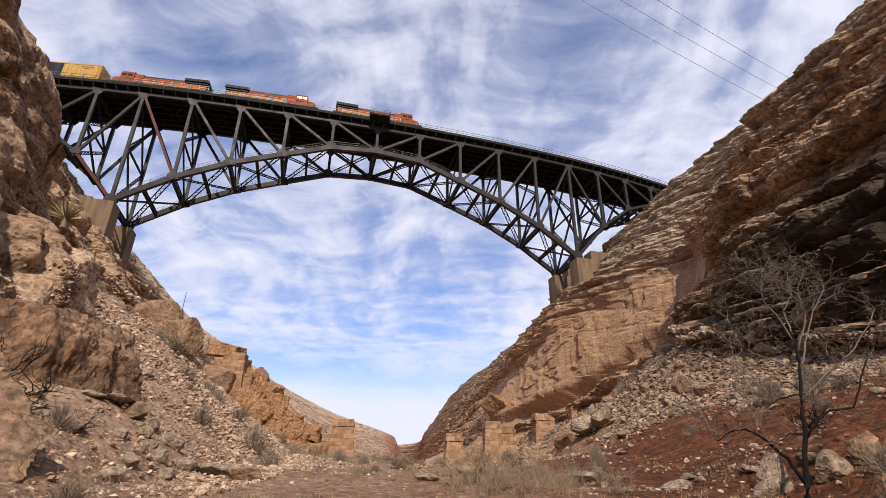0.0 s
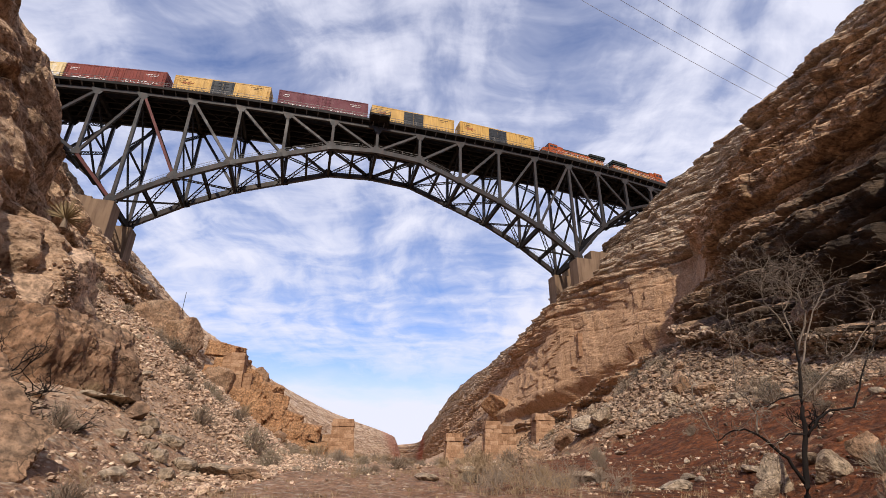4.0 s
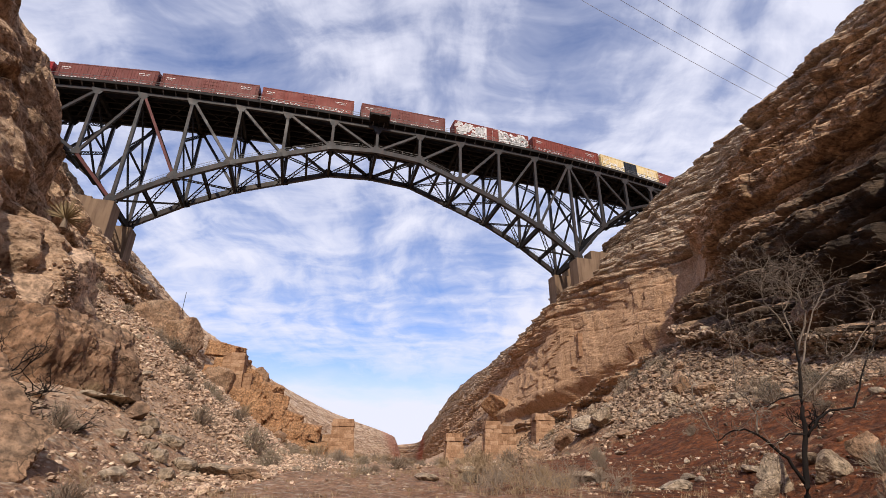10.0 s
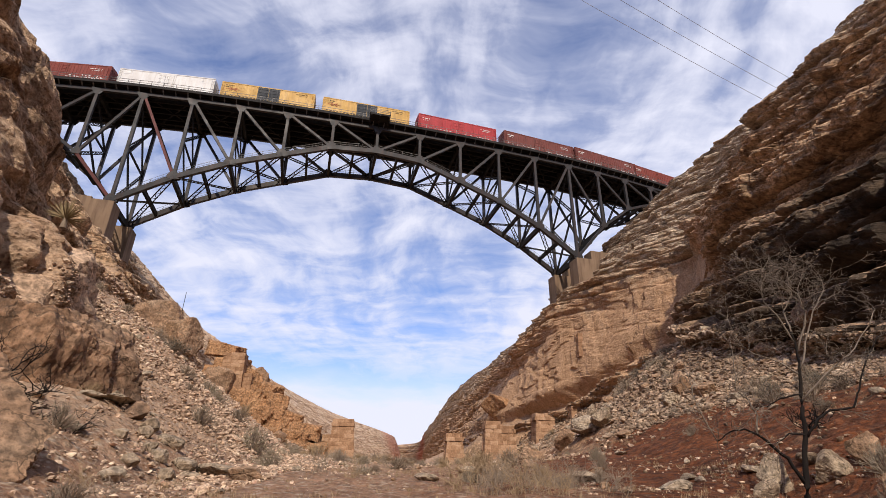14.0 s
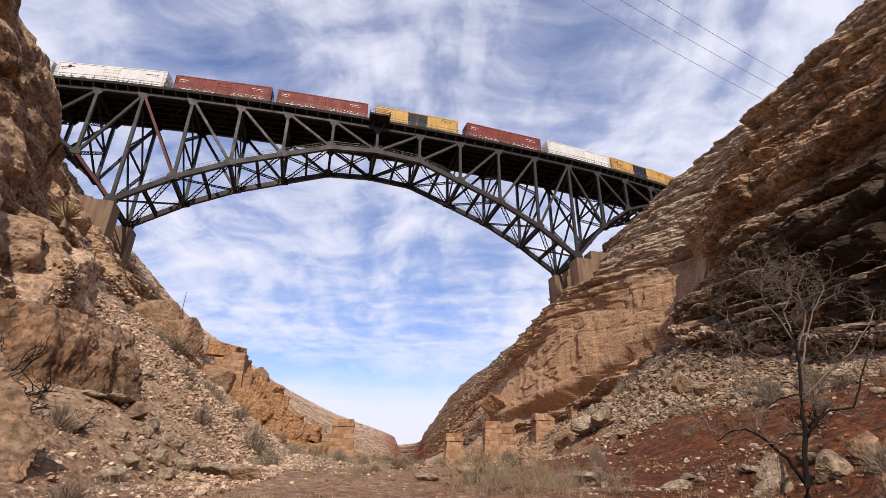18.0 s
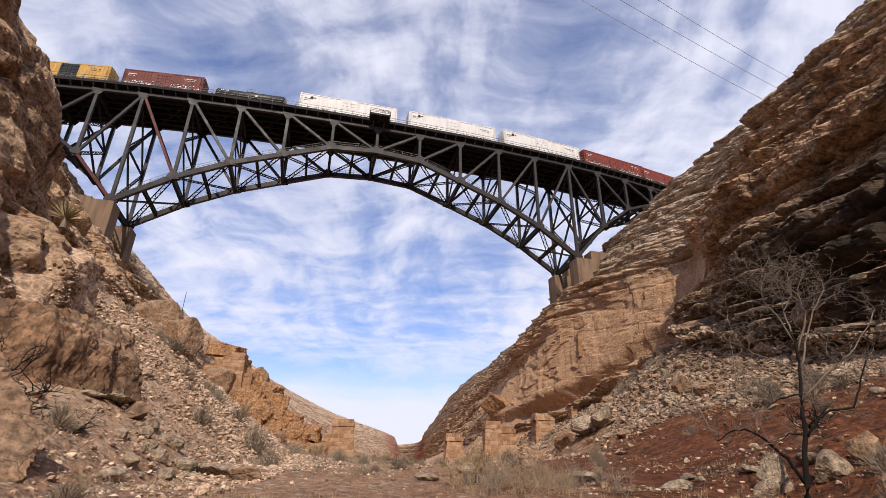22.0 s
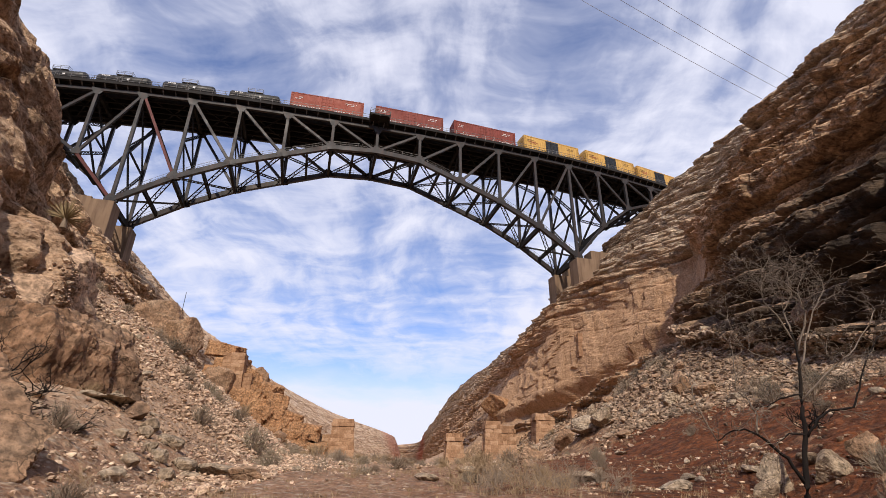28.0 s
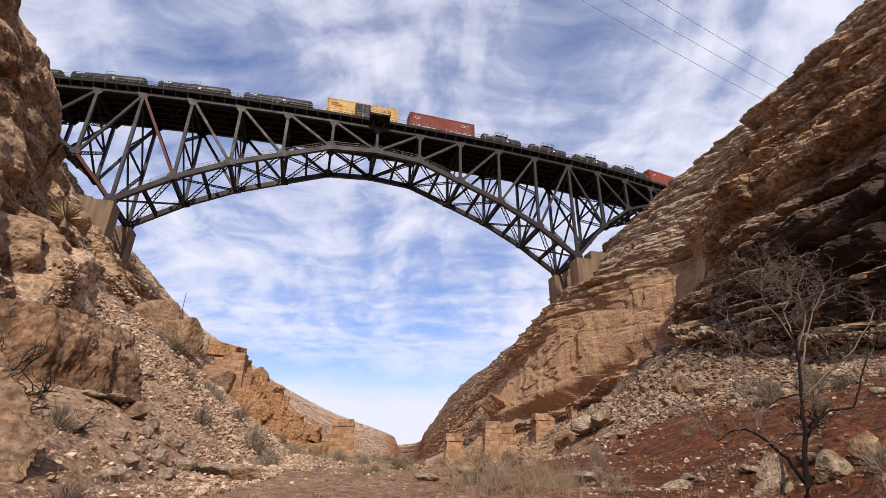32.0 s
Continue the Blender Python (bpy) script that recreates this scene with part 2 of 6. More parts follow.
    if soil:
        thin = k.noise(k.vec(co, (0.35, 0.35, 1.5)), 1.0, 6.0, 0.6, 0.5)
        chunk = k.noise(k.vec(co, (1.0, 1.0, 1.9)), 1.0, 7.0, 0.7)
        thin = k.math("ADD", k.math("MULTIPLY", thin, k.math("SUBTRACT", 1.0, k.math("MULTIPLY", mass, 0.85))), k.math("MULTIPLY", k.math("MULTIPLY", mass, 0.85), k.math("ADD", 0.22, k.math("MULTIPLY", drip, 0.55))))
        h = k.math("ADD", h, k.math("MULTIPLY", k.math("SUBTRACT", 1.0, k.math("MULTIPLY", f, 0.97)), k.math("ADD", k.math("MULTIPLY", thin, 1.7), k.math("MULTIPLY", chunk, k.math("SUBTRACT", 2.0, k.math("MULTIPLY", mass, 1.1))))))
        col = k.mix(k.math("MULTIPLY", k.math("SUBTRACT", 1.0, f), k.math("SUBTRACT", 0.52, k.math("ADD", k.math("MULTIPLY", mass, 0.3), k.math("MULTIPLY", distant, 0.25)))), col, k.ramp(k.math("ADD", k.math("MULTIPLY", thin, 0.5), k.math("MULTIPLY", chunk, 0.5)), [(0.40, 0.14), (0.47, 0.42), (0.53, 0.60), (0.62, 0.84)]), "OVERLAY")
    if soil:
        h = k.math("ADD", h, k.math("MULTIPLY", k.math("MULTIPLY", wb, pock), 0.5))
        h = k.math("ADD", h, k.math("MULTIPLY", k.math("MULTIPLY", f, red), k.math("MULTIPLY", clod, 1.1)))
    for g in gravel:
        h = k.math("ADD", h, g)
    finish(k, col, 0.9, 0.0, h, 0.4 if by_island else 0.8, (0.22 if soil else 0.15) / scale)
    return m


def paint_material(name, color, dirt=(0.09, 0.06, 0.045), amount=0.5, rough=0.55, metal=0.0, streaks=True, scale=1.0):
    """Weathered paint with vertical dirt runs and rust blotches."""
    m, k = material(name)
    co = k.n("ShaderNodeTexCoord").outputs["Object"]
    rnd = k.n("ShaderNodeObjectInfo").outputs["Random"]
    co = k.n("ShaderNodeVectorMath", {0: co, 1: k.n("ShaderNodeCombineXYZ", {0: k.math("MULTIPLY", rnd, 37.0), 1: 0.0, 2: 0.0}).outputs[0]}, operation="ADD").outputs[0]
    run = k.noise(k.vec(co, (1.6, 1.6, 0.16 if streaks else 1.6)), 1.3 * scale, 5.0, 0.6)
    blot = k.noise(co, 0.5 * scale, 6.0, 0.62)
    col = k.mix(k.math("MULTIPLY", k.ramp(run, [(0.45, 0.0), (0.75, 1.0)]), amount), color, dirt)
    col = k.mix(0.5, col, k.ramp(blot, [(0.3, 0.36), (0.7, 0.62)]), "OVERLAY")
    finish(k, col, k.ramp(blot, [(0.3, rough + 0.15), (0.7, rough - 0.05)]), metal, k.noise(co, 9.0 * scale, 4.0), 0.12, 0.02)
    return m


def stone_material(name, tones, scale=1.0):
    m, k = material(name)
    co = k.n("ShaderNodeTexCoord").outputs["Object"]
    rnd = k.n("ShaderNodeObjectInfo").outputs["Random"]
    geo = k.n("ShaderNodeNewGeometry").outputs["Position"]
    blot = k.noise(geo, 0.9 * scale, 6.0, 0.62)
    grain = k.noise(geo, 7.0 * scale, 6.0, 0.65)
    col = k.ramp(k.math("ADD", k.math("MULTIPLY", rnd, 0.26), k.math("MULTIPLY", blot, 0.74)), [(0.33 + 0.34 * i / (len(tones) - 1), t) for i, t in enumerate(tones)])
    col = k.mix(0.5, col, k.ramp(grain, [(0.4, 0.28), (0.6, 0.72)]), "OVERLAY")
    finish(k, col, 0.9, 0.0, k.math("ADD", grain, k.math("MULTIPLY", blot, 1.5)), 0.5, 0.06 / scale)
    return m


TAN = [(0.20, 0.108, 0.06), (0.36, 0.215, 0.12), (0.49, 0.32, 0.195), (0.40, 0.25, 0.15), (0.28, 0.16, 0.092)]
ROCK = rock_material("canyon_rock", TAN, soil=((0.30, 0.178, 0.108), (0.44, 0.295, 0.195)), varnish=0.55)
BOULDER = rock_material("boulder_rock", [(0.24, 0.14, 0.085), (0.34, 0.21, 0.13), (0.43, 0.30, 0.20)], scale=1.8, varnish=0.4)
SCREE_WARM = rock_material("warm_scree_rock", [(0.33, 0.21, 0.142), (0.48, 0.335, 0.235), (0.64, 0.49, 0.375)], scale=2.0, varnish=0.15, by_island=True)
BROWN_ROCK = rock_material("brown_boulder_rock", [(0.09, 0.05, 0.03), (0.27, 0.158, 0.096), (0.47, 0.315, 0.21)], scale=1.3, varnish=0.65)
SCREE = rock_material("scree_rock", [(0.175, 0.115, 0.077), (0.305, 0.21, 0.145), (0.46, 0.35, 0.255)], scale=2.0, varnish=0.15, by_island=True)
STEEL = paint_material("weathered_bridge_steel", (0.032, 0.030, 0.031), (0.058, 0.031, 0.026), 0.75, 0.5, 0.12)
DARK_STEEL = paint_material("dark_deck_steel", (0.017, 0.015, 0.014), (0.026, 0.017, 0.013), 0.5, 0.75, 0.0)
RAIL_STEEL = paint_material("galvanised_handrail", (0.14, 0.13, 0.125), (0.11, 0.075, 0.055), 0.4, 0.5, 0.3)
CONCRETE = paint_material("weathered_concrete", (0.21, 0.14, 0.093), (0.075, 0.045, 0.03), 0.85, 0.85, 0.0, True, 0.5)
MASONRY = stone_material("masonry_sandstone", [(0.23, 0.125, 0.07), (0.34, 0.20, 0.118), (0.44, 0.28, 0.178)])
BARK = paint_material("charred_bark", (0.012, 0.009, 0.008), (0.026, 0.019, 0.015), 0.5, 1.0, 0.0, True, 3.0)
TREE_TWIG = paint_material("grey_tree_twig", (0.17, 0.135, 0.107), (0.26, 0.21, 0.17), 0.5, 0.9, 0.0, True, 3.0)
RUST_STEEL = paint_material("rust_red_steel", (0.10, 0.031, 0.028), (0.055, 0.03, 0.025), 0.6, 0.6, 0.1)
TWIG = paint_material("dry_twig", (0.24, 0.185, 0.14), (0.33, 0.265, 0.21), 0.5, 0.85, 0.0, True, 3.0)

# ---- building helpers ----
class Solid:
    """Collects boxes, beams and tubes for one mesh."""

    def __init__(self):
        self.v, self.f = [], []

    def hexa(self, pts):
        o = len(self.v)
        self.v += [tuple(p) for p in pts]
        self.f += [tuple(o + i for i in q) for q in ((0, 3, 2, 1), (4, 5, 6, 7), (0, 1, 5, 4), (1, 2, 6, 5), (2, 3, 7, 6), (3, 0, 4, 7))]
        return self

    def box(self, x0, x1, y0, y1, z0, z1):
        return self.hexa([(x0, y0, z0), (x1, y0, z0), (x1, y1, z0), (x0, y1, z0), (x0, y0, z1), (x1, y0, z1), (x1, y1, z1), (x0, y1, z1)])

    def beam(self, p, q, wide, deep, up=(0, 0, 1)):
        p, q = Vector(p), Vector(q)
        ax = (q - p).normalized()
        side = ax.cross(Vector(up))
        if side.length < 1e-3:
            side = ax.cross(Vector((0, 1, 0)))
        side = side.normalized() * wide / 2
        high = side.cross(ax).normalized() * deep / 2
        return self.hexa([p - side - high, p + side - high, p + side + high, p - side + high, q - side - high, q + side - high, q + side + high, q - side + high])

    def tube(self, pts, radii, n=8, caps=True):
        pts = [Vector(p) for p in pts]
        o = len(self.v)
        for i, p in enumerate(pts):
            ax = (pts[min(i + 1, len(pts) - 1)] - pts[max(i - 1, 0)]).normalized()
            a = ax.orthogonal().normalized() if abs(ax.x) < 0.9 else ax.cross(Vector((0, 0, 1))).normalized()
            if abs(ax.x) < 0.9 and abs(ax.z) < 0.99:
                a = ax.cross(Vector((0, 0, 1))).normalized()
            b = ax.cross(a)
            for j in range(n):
                t = 2 * math.pi * j / n
                self.v.append(tuple(p + (a * math.cos(t) + b * math.sin(t)) * radii[i]))
        for i in range(len(pts) - 1):
            for j in range(n):
                k = (j + 1) % n
                self.f.append((o + i * n + j, o + i * n + k, o + (i + 1) * n + k, o + (i + 1) * n + j))
        if caps:
            self.f.append(tuple(o + j for j in reversed(range(n))))
            self.f.append(tuple(o + (len(pts) - 1) * n + j for j in range(n)))
        return self

    def prism(self, outline, y0, y1):
        """An outline in x, z pushed from y0 to y1."""
        o, n = len(self.v), len(outline)
        self.v += [(x, y0, z) for x, z in outline] + [(x, y1, z) for x, z in outline]
        self.f += [(o + i, o + (i + 1) % n, o + n + (i + 1) % n, o + n + i) for i in range(n)]
        self.f += [tuple(o + i for i in reversed(range(n))), tuple(o + n + i for i in range(n))]
        return self

    def mesh(self, name, mat, smooth=False):
        me = bpy.data.meshes.new(name)
        me.from_pydata(self.v, [], self.f)
        me.materials.append(mat)
        if smooth:
            me.shade_smooth()
        return me


def part(name, solid, mat, parent=None, label="", m=None, smooth=False):
    """Links a solid, or a ready mesh, as one object under its thing."""
    me = solid.mesh(name, mat, smooth) if isinstance(solid, Solid) else solid
    ob = new(name, me)
    if parent:
        ob.parent = parent
    if m is not None:
        ob.matrix_basis = m
    if label:
        ob["label"] = label
    return ob


def thing(name, label, category, group="", kind="", m=None):
    ob = new(name)
    ob.empty_display_size = 0.3
    if m is not None:
        ob.matrix_basis = m
    return tagged(ob, label, category, group, kind)


def hash3(i, j, k, seed):
    h = (i * 374761393 + j * 668265263 + k * 1274126177 + seed * 974634777).astype(np.int64) & 0xFFFFFFFF
    h = ((h ^ (h >> 13)) * 1274126177) & 0xFFFFFFFF
    h = ((h ^ (h >> 16)) * 2246822519) & 0xFFFFFFFF
    return (h & 0xFFFF) / 65535.0


def vnoise(x, y, z, seed=0):
    """Value noise, -1 to 1, for whole arrays."""
    x, y, z = np.broadcast_arrays(x, y, z)
    i, j, k = (np.floor(a).astype(np.int64) for a in (x, y, z))
    fx, fy, fz = x - i, y - j, z - k
    fx, fy, fz = (a * a * a * (a * (a * 6 - 15) + 10) for a in (fx, fy, fz))
    out = 0
    for di in (0, 1):
        for dj in (0, 1):
            for dk in (0, 1):
                wt = (fx if di else 1 - fx) * (fy if dj else 1 - fy) * (fz if dk else 1 - fz)
                out = out + wt * hash3(i + di, j + dj, k + dk, seed)
    return out * 2 - 1


def fbm(x, y, z, octaves=4, seed=0, gain=0.5):
    out, amp = 0, 1.0
    for o in range(octaves):
        out = out + amp * vnoise(x * 2**o + 17.3 * o, y * 2**o - 9.1 * o, z * 2**o + 4.7 * o, seed + o)
        amp *= gain
    return out


def smooth01(a, lo, hi):
    t = np.clip((a - lo) / (hi - lo), 0, 1)
    return t * t * (3 - 2 * t)


# ---- the canyon: break lines along it, (y, x, z), from the western plateau to the eastern one ----
LEFT_RIM = [(-300, -70, 68.5), (0, -74, 69), (40, -79, 69), (70, -85, 68.2), (126, -98, 69.5), (200, -117, 70), (300, -124, 70), (400, -130, 70), (600, -124, 70), (970, -84, 70), (1150, -140, 70), (1500, -560, 70), (3000, -2200, 70)]
LEFT_TOP = [(-300, -22, 22), (0, -26, 26), (8, -24, 25.5), (14, -20.8, 23.5), (17, -19.7, 21), (22, -20, 17.6), (30, -26.5, 17), (45, -36, 24), (76, -54.3, 33), (105, -57.8, 30), (160, -67, 32), (300, -82, 36), (600, -90, 38), (970, -72, 40), (1150, -128, 42), (1500, -545, 45), (3000, -2180, 45)]
LEFT_BASE = [(-300, -15, 5), (0, -17, 5), (8, -16, 5.2), (14, -14.2, 5.8), (19, -15.4, 7.2), (30, -24.0, 13.0), (45, -32.5, 18.0), (60, -36.5, 18.5), (76, -39.5, 16.5), (96, -43, 14), (108, -46, 13.5), (160, -58, 22), (300, -70, 24), (600, -74, 20), (970, -66, 20), (1150, -122, 20), (1500, -538, 20), (3000, -2170, 20)]
LEFT_FOOT = [(-300, -6, 0.5), (0, -5, 0.6), (12, -6, 1.2), (30, -9, 2.2), (50, -14, 3), (76, -20, 4.1), (105, -22, 4.5), (160, -25, 6), (300, -41, 9), (600, -55, 10), (970, -59, 11), (1150, -115, 11), (1500, -530, 11), (3000, -2160, 11)]
FLOOR = [(-300, 0, 0.0), (0, 0, 0.2), (9, 0, 0.86), (40, -1, 1.9), (105, -4, 3.8), (160, -12, 5.5), (300, -26, 8.5), (435, -34, 9), (600, -41, 9.5), (970, -52, 10), (1150, -108, 10), (1500, -522, 10), (3000, -2150, 10)]
RIGHT_FOOT = [(-300, 6, 0.5), (0, 5, 0.6), (12, 8, 0.95), (30, 9.5, 2.5), (60, 11, 3.2), (90, 15, 4), (110, 13.5, 4.6), (120, 8.5, 4.9), (130, 4.4, 5.1), (160, 1.8, 6), (300, -13, 9), (435, -20, 10), (600, -28, 10.5), (970, -45, 11), (1150, -100, 11), (1500, -514, 11), (3000, -2140, 11)]
RIGHT_BASE = [(-300, 22, 6), (0, 22.5, 6), (27, 23.5, 8), (44, 23, 13), (50, 25.8, 15), (62, 31.5, 18), (80, 39.5, 22.5), (88, 35.7, 19.8), (95, 31.6, 16), (101, 27.4, 13.6), (106, 22.9, 12.3), (112, 18.1, 11.6), (120, 13.1, 10.9), (130, 9.4, 10.6), (160, 9.0, 11.2), (300, 0, 14), (435, -9, 15), (600, -19, 15), (970, -42, 14), (1150, -96, 15), (1500, -508, 16), (3000, -2130, 16)]
RIGHT_TOP = [(-300, 27, 23), (0, 27.5, 23), (27, 28.5, 24), (44, 28.6, 27), (52, 31.8, 29.4), (65, 37.2, 34.3), (80, 43.0, 39.5), (90, 36.5, 39.4), (96, 32.6, 37.6), (103, 28.2, 36), (110, 24.5, 33.0), (118, 21.4, 31.4), (130, 18.0, 29.8), (160, 17.5, 31.2), (300, 10, 38), (435, -2, 40), (600, -13, 42), (970, -39, 42), (1150, -92, 42), (1500, -500, 44), (3000, -2120, 45)]
RIGHT_RIM = [(-300, 84, 70), (0, 78, 70), (56, 69.3, 70), (73, 65.5, 70), (95, 61, 69), (111, 58.5, 68.6), (157, 53, 70), (216, 51, 70), (292, 38, 70), (435, 13, 70), (600, -2, 70), (906, -30, 70), (1000, -34, 70), (1150, -70, 70), (1500, -470, 70), (3000, -2080, 70)]


def along(line, y):
    a = np.array(line, float)
    k = np.zeros((len(a), 2))
    k[1:-1] = (a[2:, 1:] - a[:-2, 1:]) / (a[2:, :1] - a[:-2, :1])
    i = np.clip(np.searchsorted(a[:, 0], y, side="right") - 1, 0, len(a) - 2)
    h = a[i + 1, 0] - a[i, 0]
    t = ((y - a[i, 0]) / h)[:, None]
    h = h[:, None]
    k0, k1 = k[i], k[i + 1]
    # keep the curve from swinging past its points
    d = (a[i + 1, 1:] - a[i, 1:]) / h
    k0, k1 = (np.where(np.sign(q) == np.sign(d), np.sign(d) * np.minimum(np.abs(q), 2.5 * np.abs(d)), 0) for q in (k0, k1))
    return (2 * t**3 - 3 * t**2 + 1) * a[i, 1:] + (t**3 - 2 * t**2 + t) * h * k0 + (-2 * t**3 + 3 * t**2) * a[i + 1, 1:] + (t**3 - t**2) * h * k1


def canyon_rows():
    ys, y = [], -300.0
    while y < 3000:
        ys.append(y)
        r = abs(y - 8)
        step = 0.16 if r < 14 else 0.0048 * r + 0.093
        if y < -6:
            step = max(0.6, 0.06 * abs(y))
        if y > 320:
            step = 0.02 * y
        y += step
    return np.array(ys + [3000.0])


def canyon_grid():
    """Points of the canyon sheet: rows along it, columns across."""
    y = canyon_rows()
    L = {k: along(v, y) for k, v in (("lr", LEFT_RIM), ("lc", LEFT_TOP), ("lb", LEFT_BASE), ("lt", LEFT_FOOT), ("c", FLOOR), ("rt", RIGHT_FOOT), ("rb", RIGHT_BASE), ("rc", RIGHT_TOP), ("rr", RIGHT_RIM))}
    L["lu"] = L["lc"] * [0.5, 0.45] + L["lr"] * [0.5, 0.55]
    L["ru"] = L["rc"] * [0.52, 0.45] + L["rr"] * [0.48, 0.55]
    L["lp"], L["rp"] = L["lr"] + [-60, 0.6], L["rr"] + [60, 0.6]
    L["lf"] = np.stack([L["lr"][:, 0] - 3000, 0 * y + 72], 1)
    L["rf"] = np.stack([L["rr"][:, 0] + 3000, 0 * y + 72], 1)
    order = [("lf", 8), ("lp", 24), ("lr", 46), ("lu", 70), ("lc", 96), ("lb", 70), ("lt", 40), ("c", 44), ("rt", 76), ("rb", 110), ("rc", 170), ("ru", 120), ("rr", 24), ("rp", 8), ("rf", 1)]
    cols, zone = [], []
    for (a, n), (b, _) in zip(order, order[1:] + [("rf", 0)]):
        for i in range(n):
            t = i / n
            cols.append(L[a] * (1 - t) + L[b] * t)
            zone.append(order.index((a, n)) + t)
    P = np.stack(cols, 1)
    return P[:, :, 0], np.repeat(y[:, None], P.shape[1], 1), P[:, :, 1], np.repeat(np.array(zone)[None], len(y), 0)


def beds(X, Y, Z, thick, seed, dip=0.0):
    """Level rock beds of uneven thickness: index, place within the bed, and a random number for each."""
    z = Z + dip * Y + 1.3 * fbm(X * 0.02, Y * 0.02, 0 * Z, 2, seed)
    t = z / thick + 0.55 * vnoise(z * 0.37 / thick, 0 * z, 0 * z, seed + 3)
    cell = np.floor(t)
    return cell.astype(np.int64), t - cell, hash3(cell.astype(np.int64), 7 * np.ones_like(cell, dtype=np.int64), 3 * np.ones_like(cell, dtype=np.int64), seed)


def blocks(cell, Y, length, seed):
    """Joints that break a bed into blocks along the wall: a random number for each, the nearness of a joint, the way along the block."""
    ln = length * (0.5 + 1.3 * hash3(cell, cell * 0 + 5, cell * 0 + 1, seed))
    u = Y / ln + 31.7 * hash3(cell, cell * 0 + 2, cell * 0 + 9, seed)
    u = u + 0.25 * vnoise(u * 0.9, cell * 3.7, 0 * u, seed + 1)
    k = np.floor(u)
    fr = u - k
    return hash3(cell, k.astype(np.int64), cell * 0, seed + 2), np.minimum(fr, 1 - fr) * ln, (fr - 0.5) * ln


def canyon_mesh():
    X, Y, Z, zone = canyon_grid()
    rock_l = smooth01(zone, 1.7, 2.0) * (1 - smooth01(zone, 4.95, 5.1))
    rock_r = smooth01(zone, 8.9, 9.05) * (1 - smooth01(zone, 12.0, 12.3))
    rock = np.maximum(rock_l, rock_r)
    cliff = np.maximum(smooth01(zone, 3.9, 4.1) * (1 - smooth01(zone, 4.9, 5.1)), smooth01(zone, 8.9, 9.1) * (1 - smooth01(zone, 9.9, 10.1)))
    talus = np.maximum(smooth01(zone, 4.9, 5.1) * (1 - smooth01(zone, 5.9, 6.2)), smooth01(zone, 7.8, 8.2) * (1 - smooth01(zone, 8.9, 9.1)))
    dist = np.hypot(X, Y)
    far = smooth01(dist, 40, 160)
    side = np.where(zone < 6.5, 1.0, -1.0)  # towards the canyon's middle
    dxu, dzu = np.gradient(X, axis=1), np.gradient(Z, axis=1)
    cot = np.clip(np.abs(dxu) / (np.abs(dzu) + 1e-6), 0, 1.6)
    near_l = rock_l * (1 - smooth01(Y, 60, 95)) * smooth01(zone, 2.6, 3.4)
    # the western side is a rubble slope beyond the old piers
    worn = (1 - 0.85 * near_l) * (1 - 0.85 * rock_l * smooth01(Y, 95, 130))
    X0, Z0 = X.copy(), Z.copy()
    # beds of four sizes: each stands as a steep riser with a tread above it, broken by joints;
    # the eastern wall has long unbroken ledges, the western one short broken ones
    east = (zone > 6.5) * 1.0
    out = 0
    for thick, amp, length, seed, jag in ((7.5, 1.7, 38.0, 11, 0.45), (3.1, 1.3, 12.0, 23, 0.6), (1.25, 0.55, 5.0, 37, 0.5), (0.5, 0.09, 1.9, 43, 0.3)):
        # each bed thins, thickens and bends on its way
        bend = Z0 + 0.55 * thick**0.5 * fbm(X0 * 0.05, Y * 0.05, 0 * Z0, 3, seed + 7)
        cell, fr, hard = beds(X0, Y, bend, thick, seed)
        rnd, joint, run = blocks(cell, Y + 0.3 * X0, length, seed + 50)
        stair = (fr - 0.5) * thick * cot * jag * (1 if thick < 5 else 0.6)
        # rounded noses with a narrow deep recess between two beds
        nose = 1 - np.abs(2 * fr - 1) ** 9
        soft = nose * (0.5 + 0.5 * smooth01(fr, 0.0, 0.25))
        # the eastern blocks stand askew, each turned a little up the canyon
        out = out + east * run * rnd * (0.0 if thick > 5 else 0.09 if thick > 2 else 0.2)
        wear = 1 + (0.35 - 0.15 * east) * fbm(X0 * 0.2, Y * 0.2, Z0 * 0.3, 3, seed + 80)
        out = out + stair + amp * wear * ((hard - 0.5) * (0.85 + 0.55 * east) + (rnd - 0.5) * (1.25 - 0.55 * east)) - amp * 0.8 * (1 - soft) - amp * 0.5 * (1 - smooth01(joint, 0.0, 0.16 * amp + 0.06))
    # massive sandstone face under the bridge's eastern end: few ledges, upright flutes
    massive = smooth01(zone, 9.0, 9.15) * (1 - smooth01(zone, 9.75, 9.95)) * smooth01(Y, 52, 58) * (1 - smooth01(Y, 150, 220))
    flute = 0.55 * fbm(X0 * 0.12, Y * 0.16, Z0 * 0.04, 5, 160, 0.55) + 0.3 * np.minimum(np.abs(fbm(X0 * 0.15, Y * 0.15, Z0 * 0.22, 3, 166)) * 4, 1) - 1.3 * smooth01(0.35 - np.abs(zone - 9.12), 0.2, 0.35)
    # plates have spalled off it and left shallow steps
    spall = np.floor(3.0 * (1 + fbm(X0 * 0.05, Y * 0.07, Z0 * 0.055, 3, 171, 0.45))) / 3.0
    out = out * (1 - 0.95 * massive) + massive * (flute + 1.1 * (spall - 1))
    # a deep shaded alcove where the face meets the near buttress, and a cave under the ledge
    out = out - 3.6 * np.exp(-(((Y - 44.0) / 4.0) ** 2)) * smooth01(zone, 9.0, 9.12) * (1 - smooth01(zone, 9.45, 9.7))
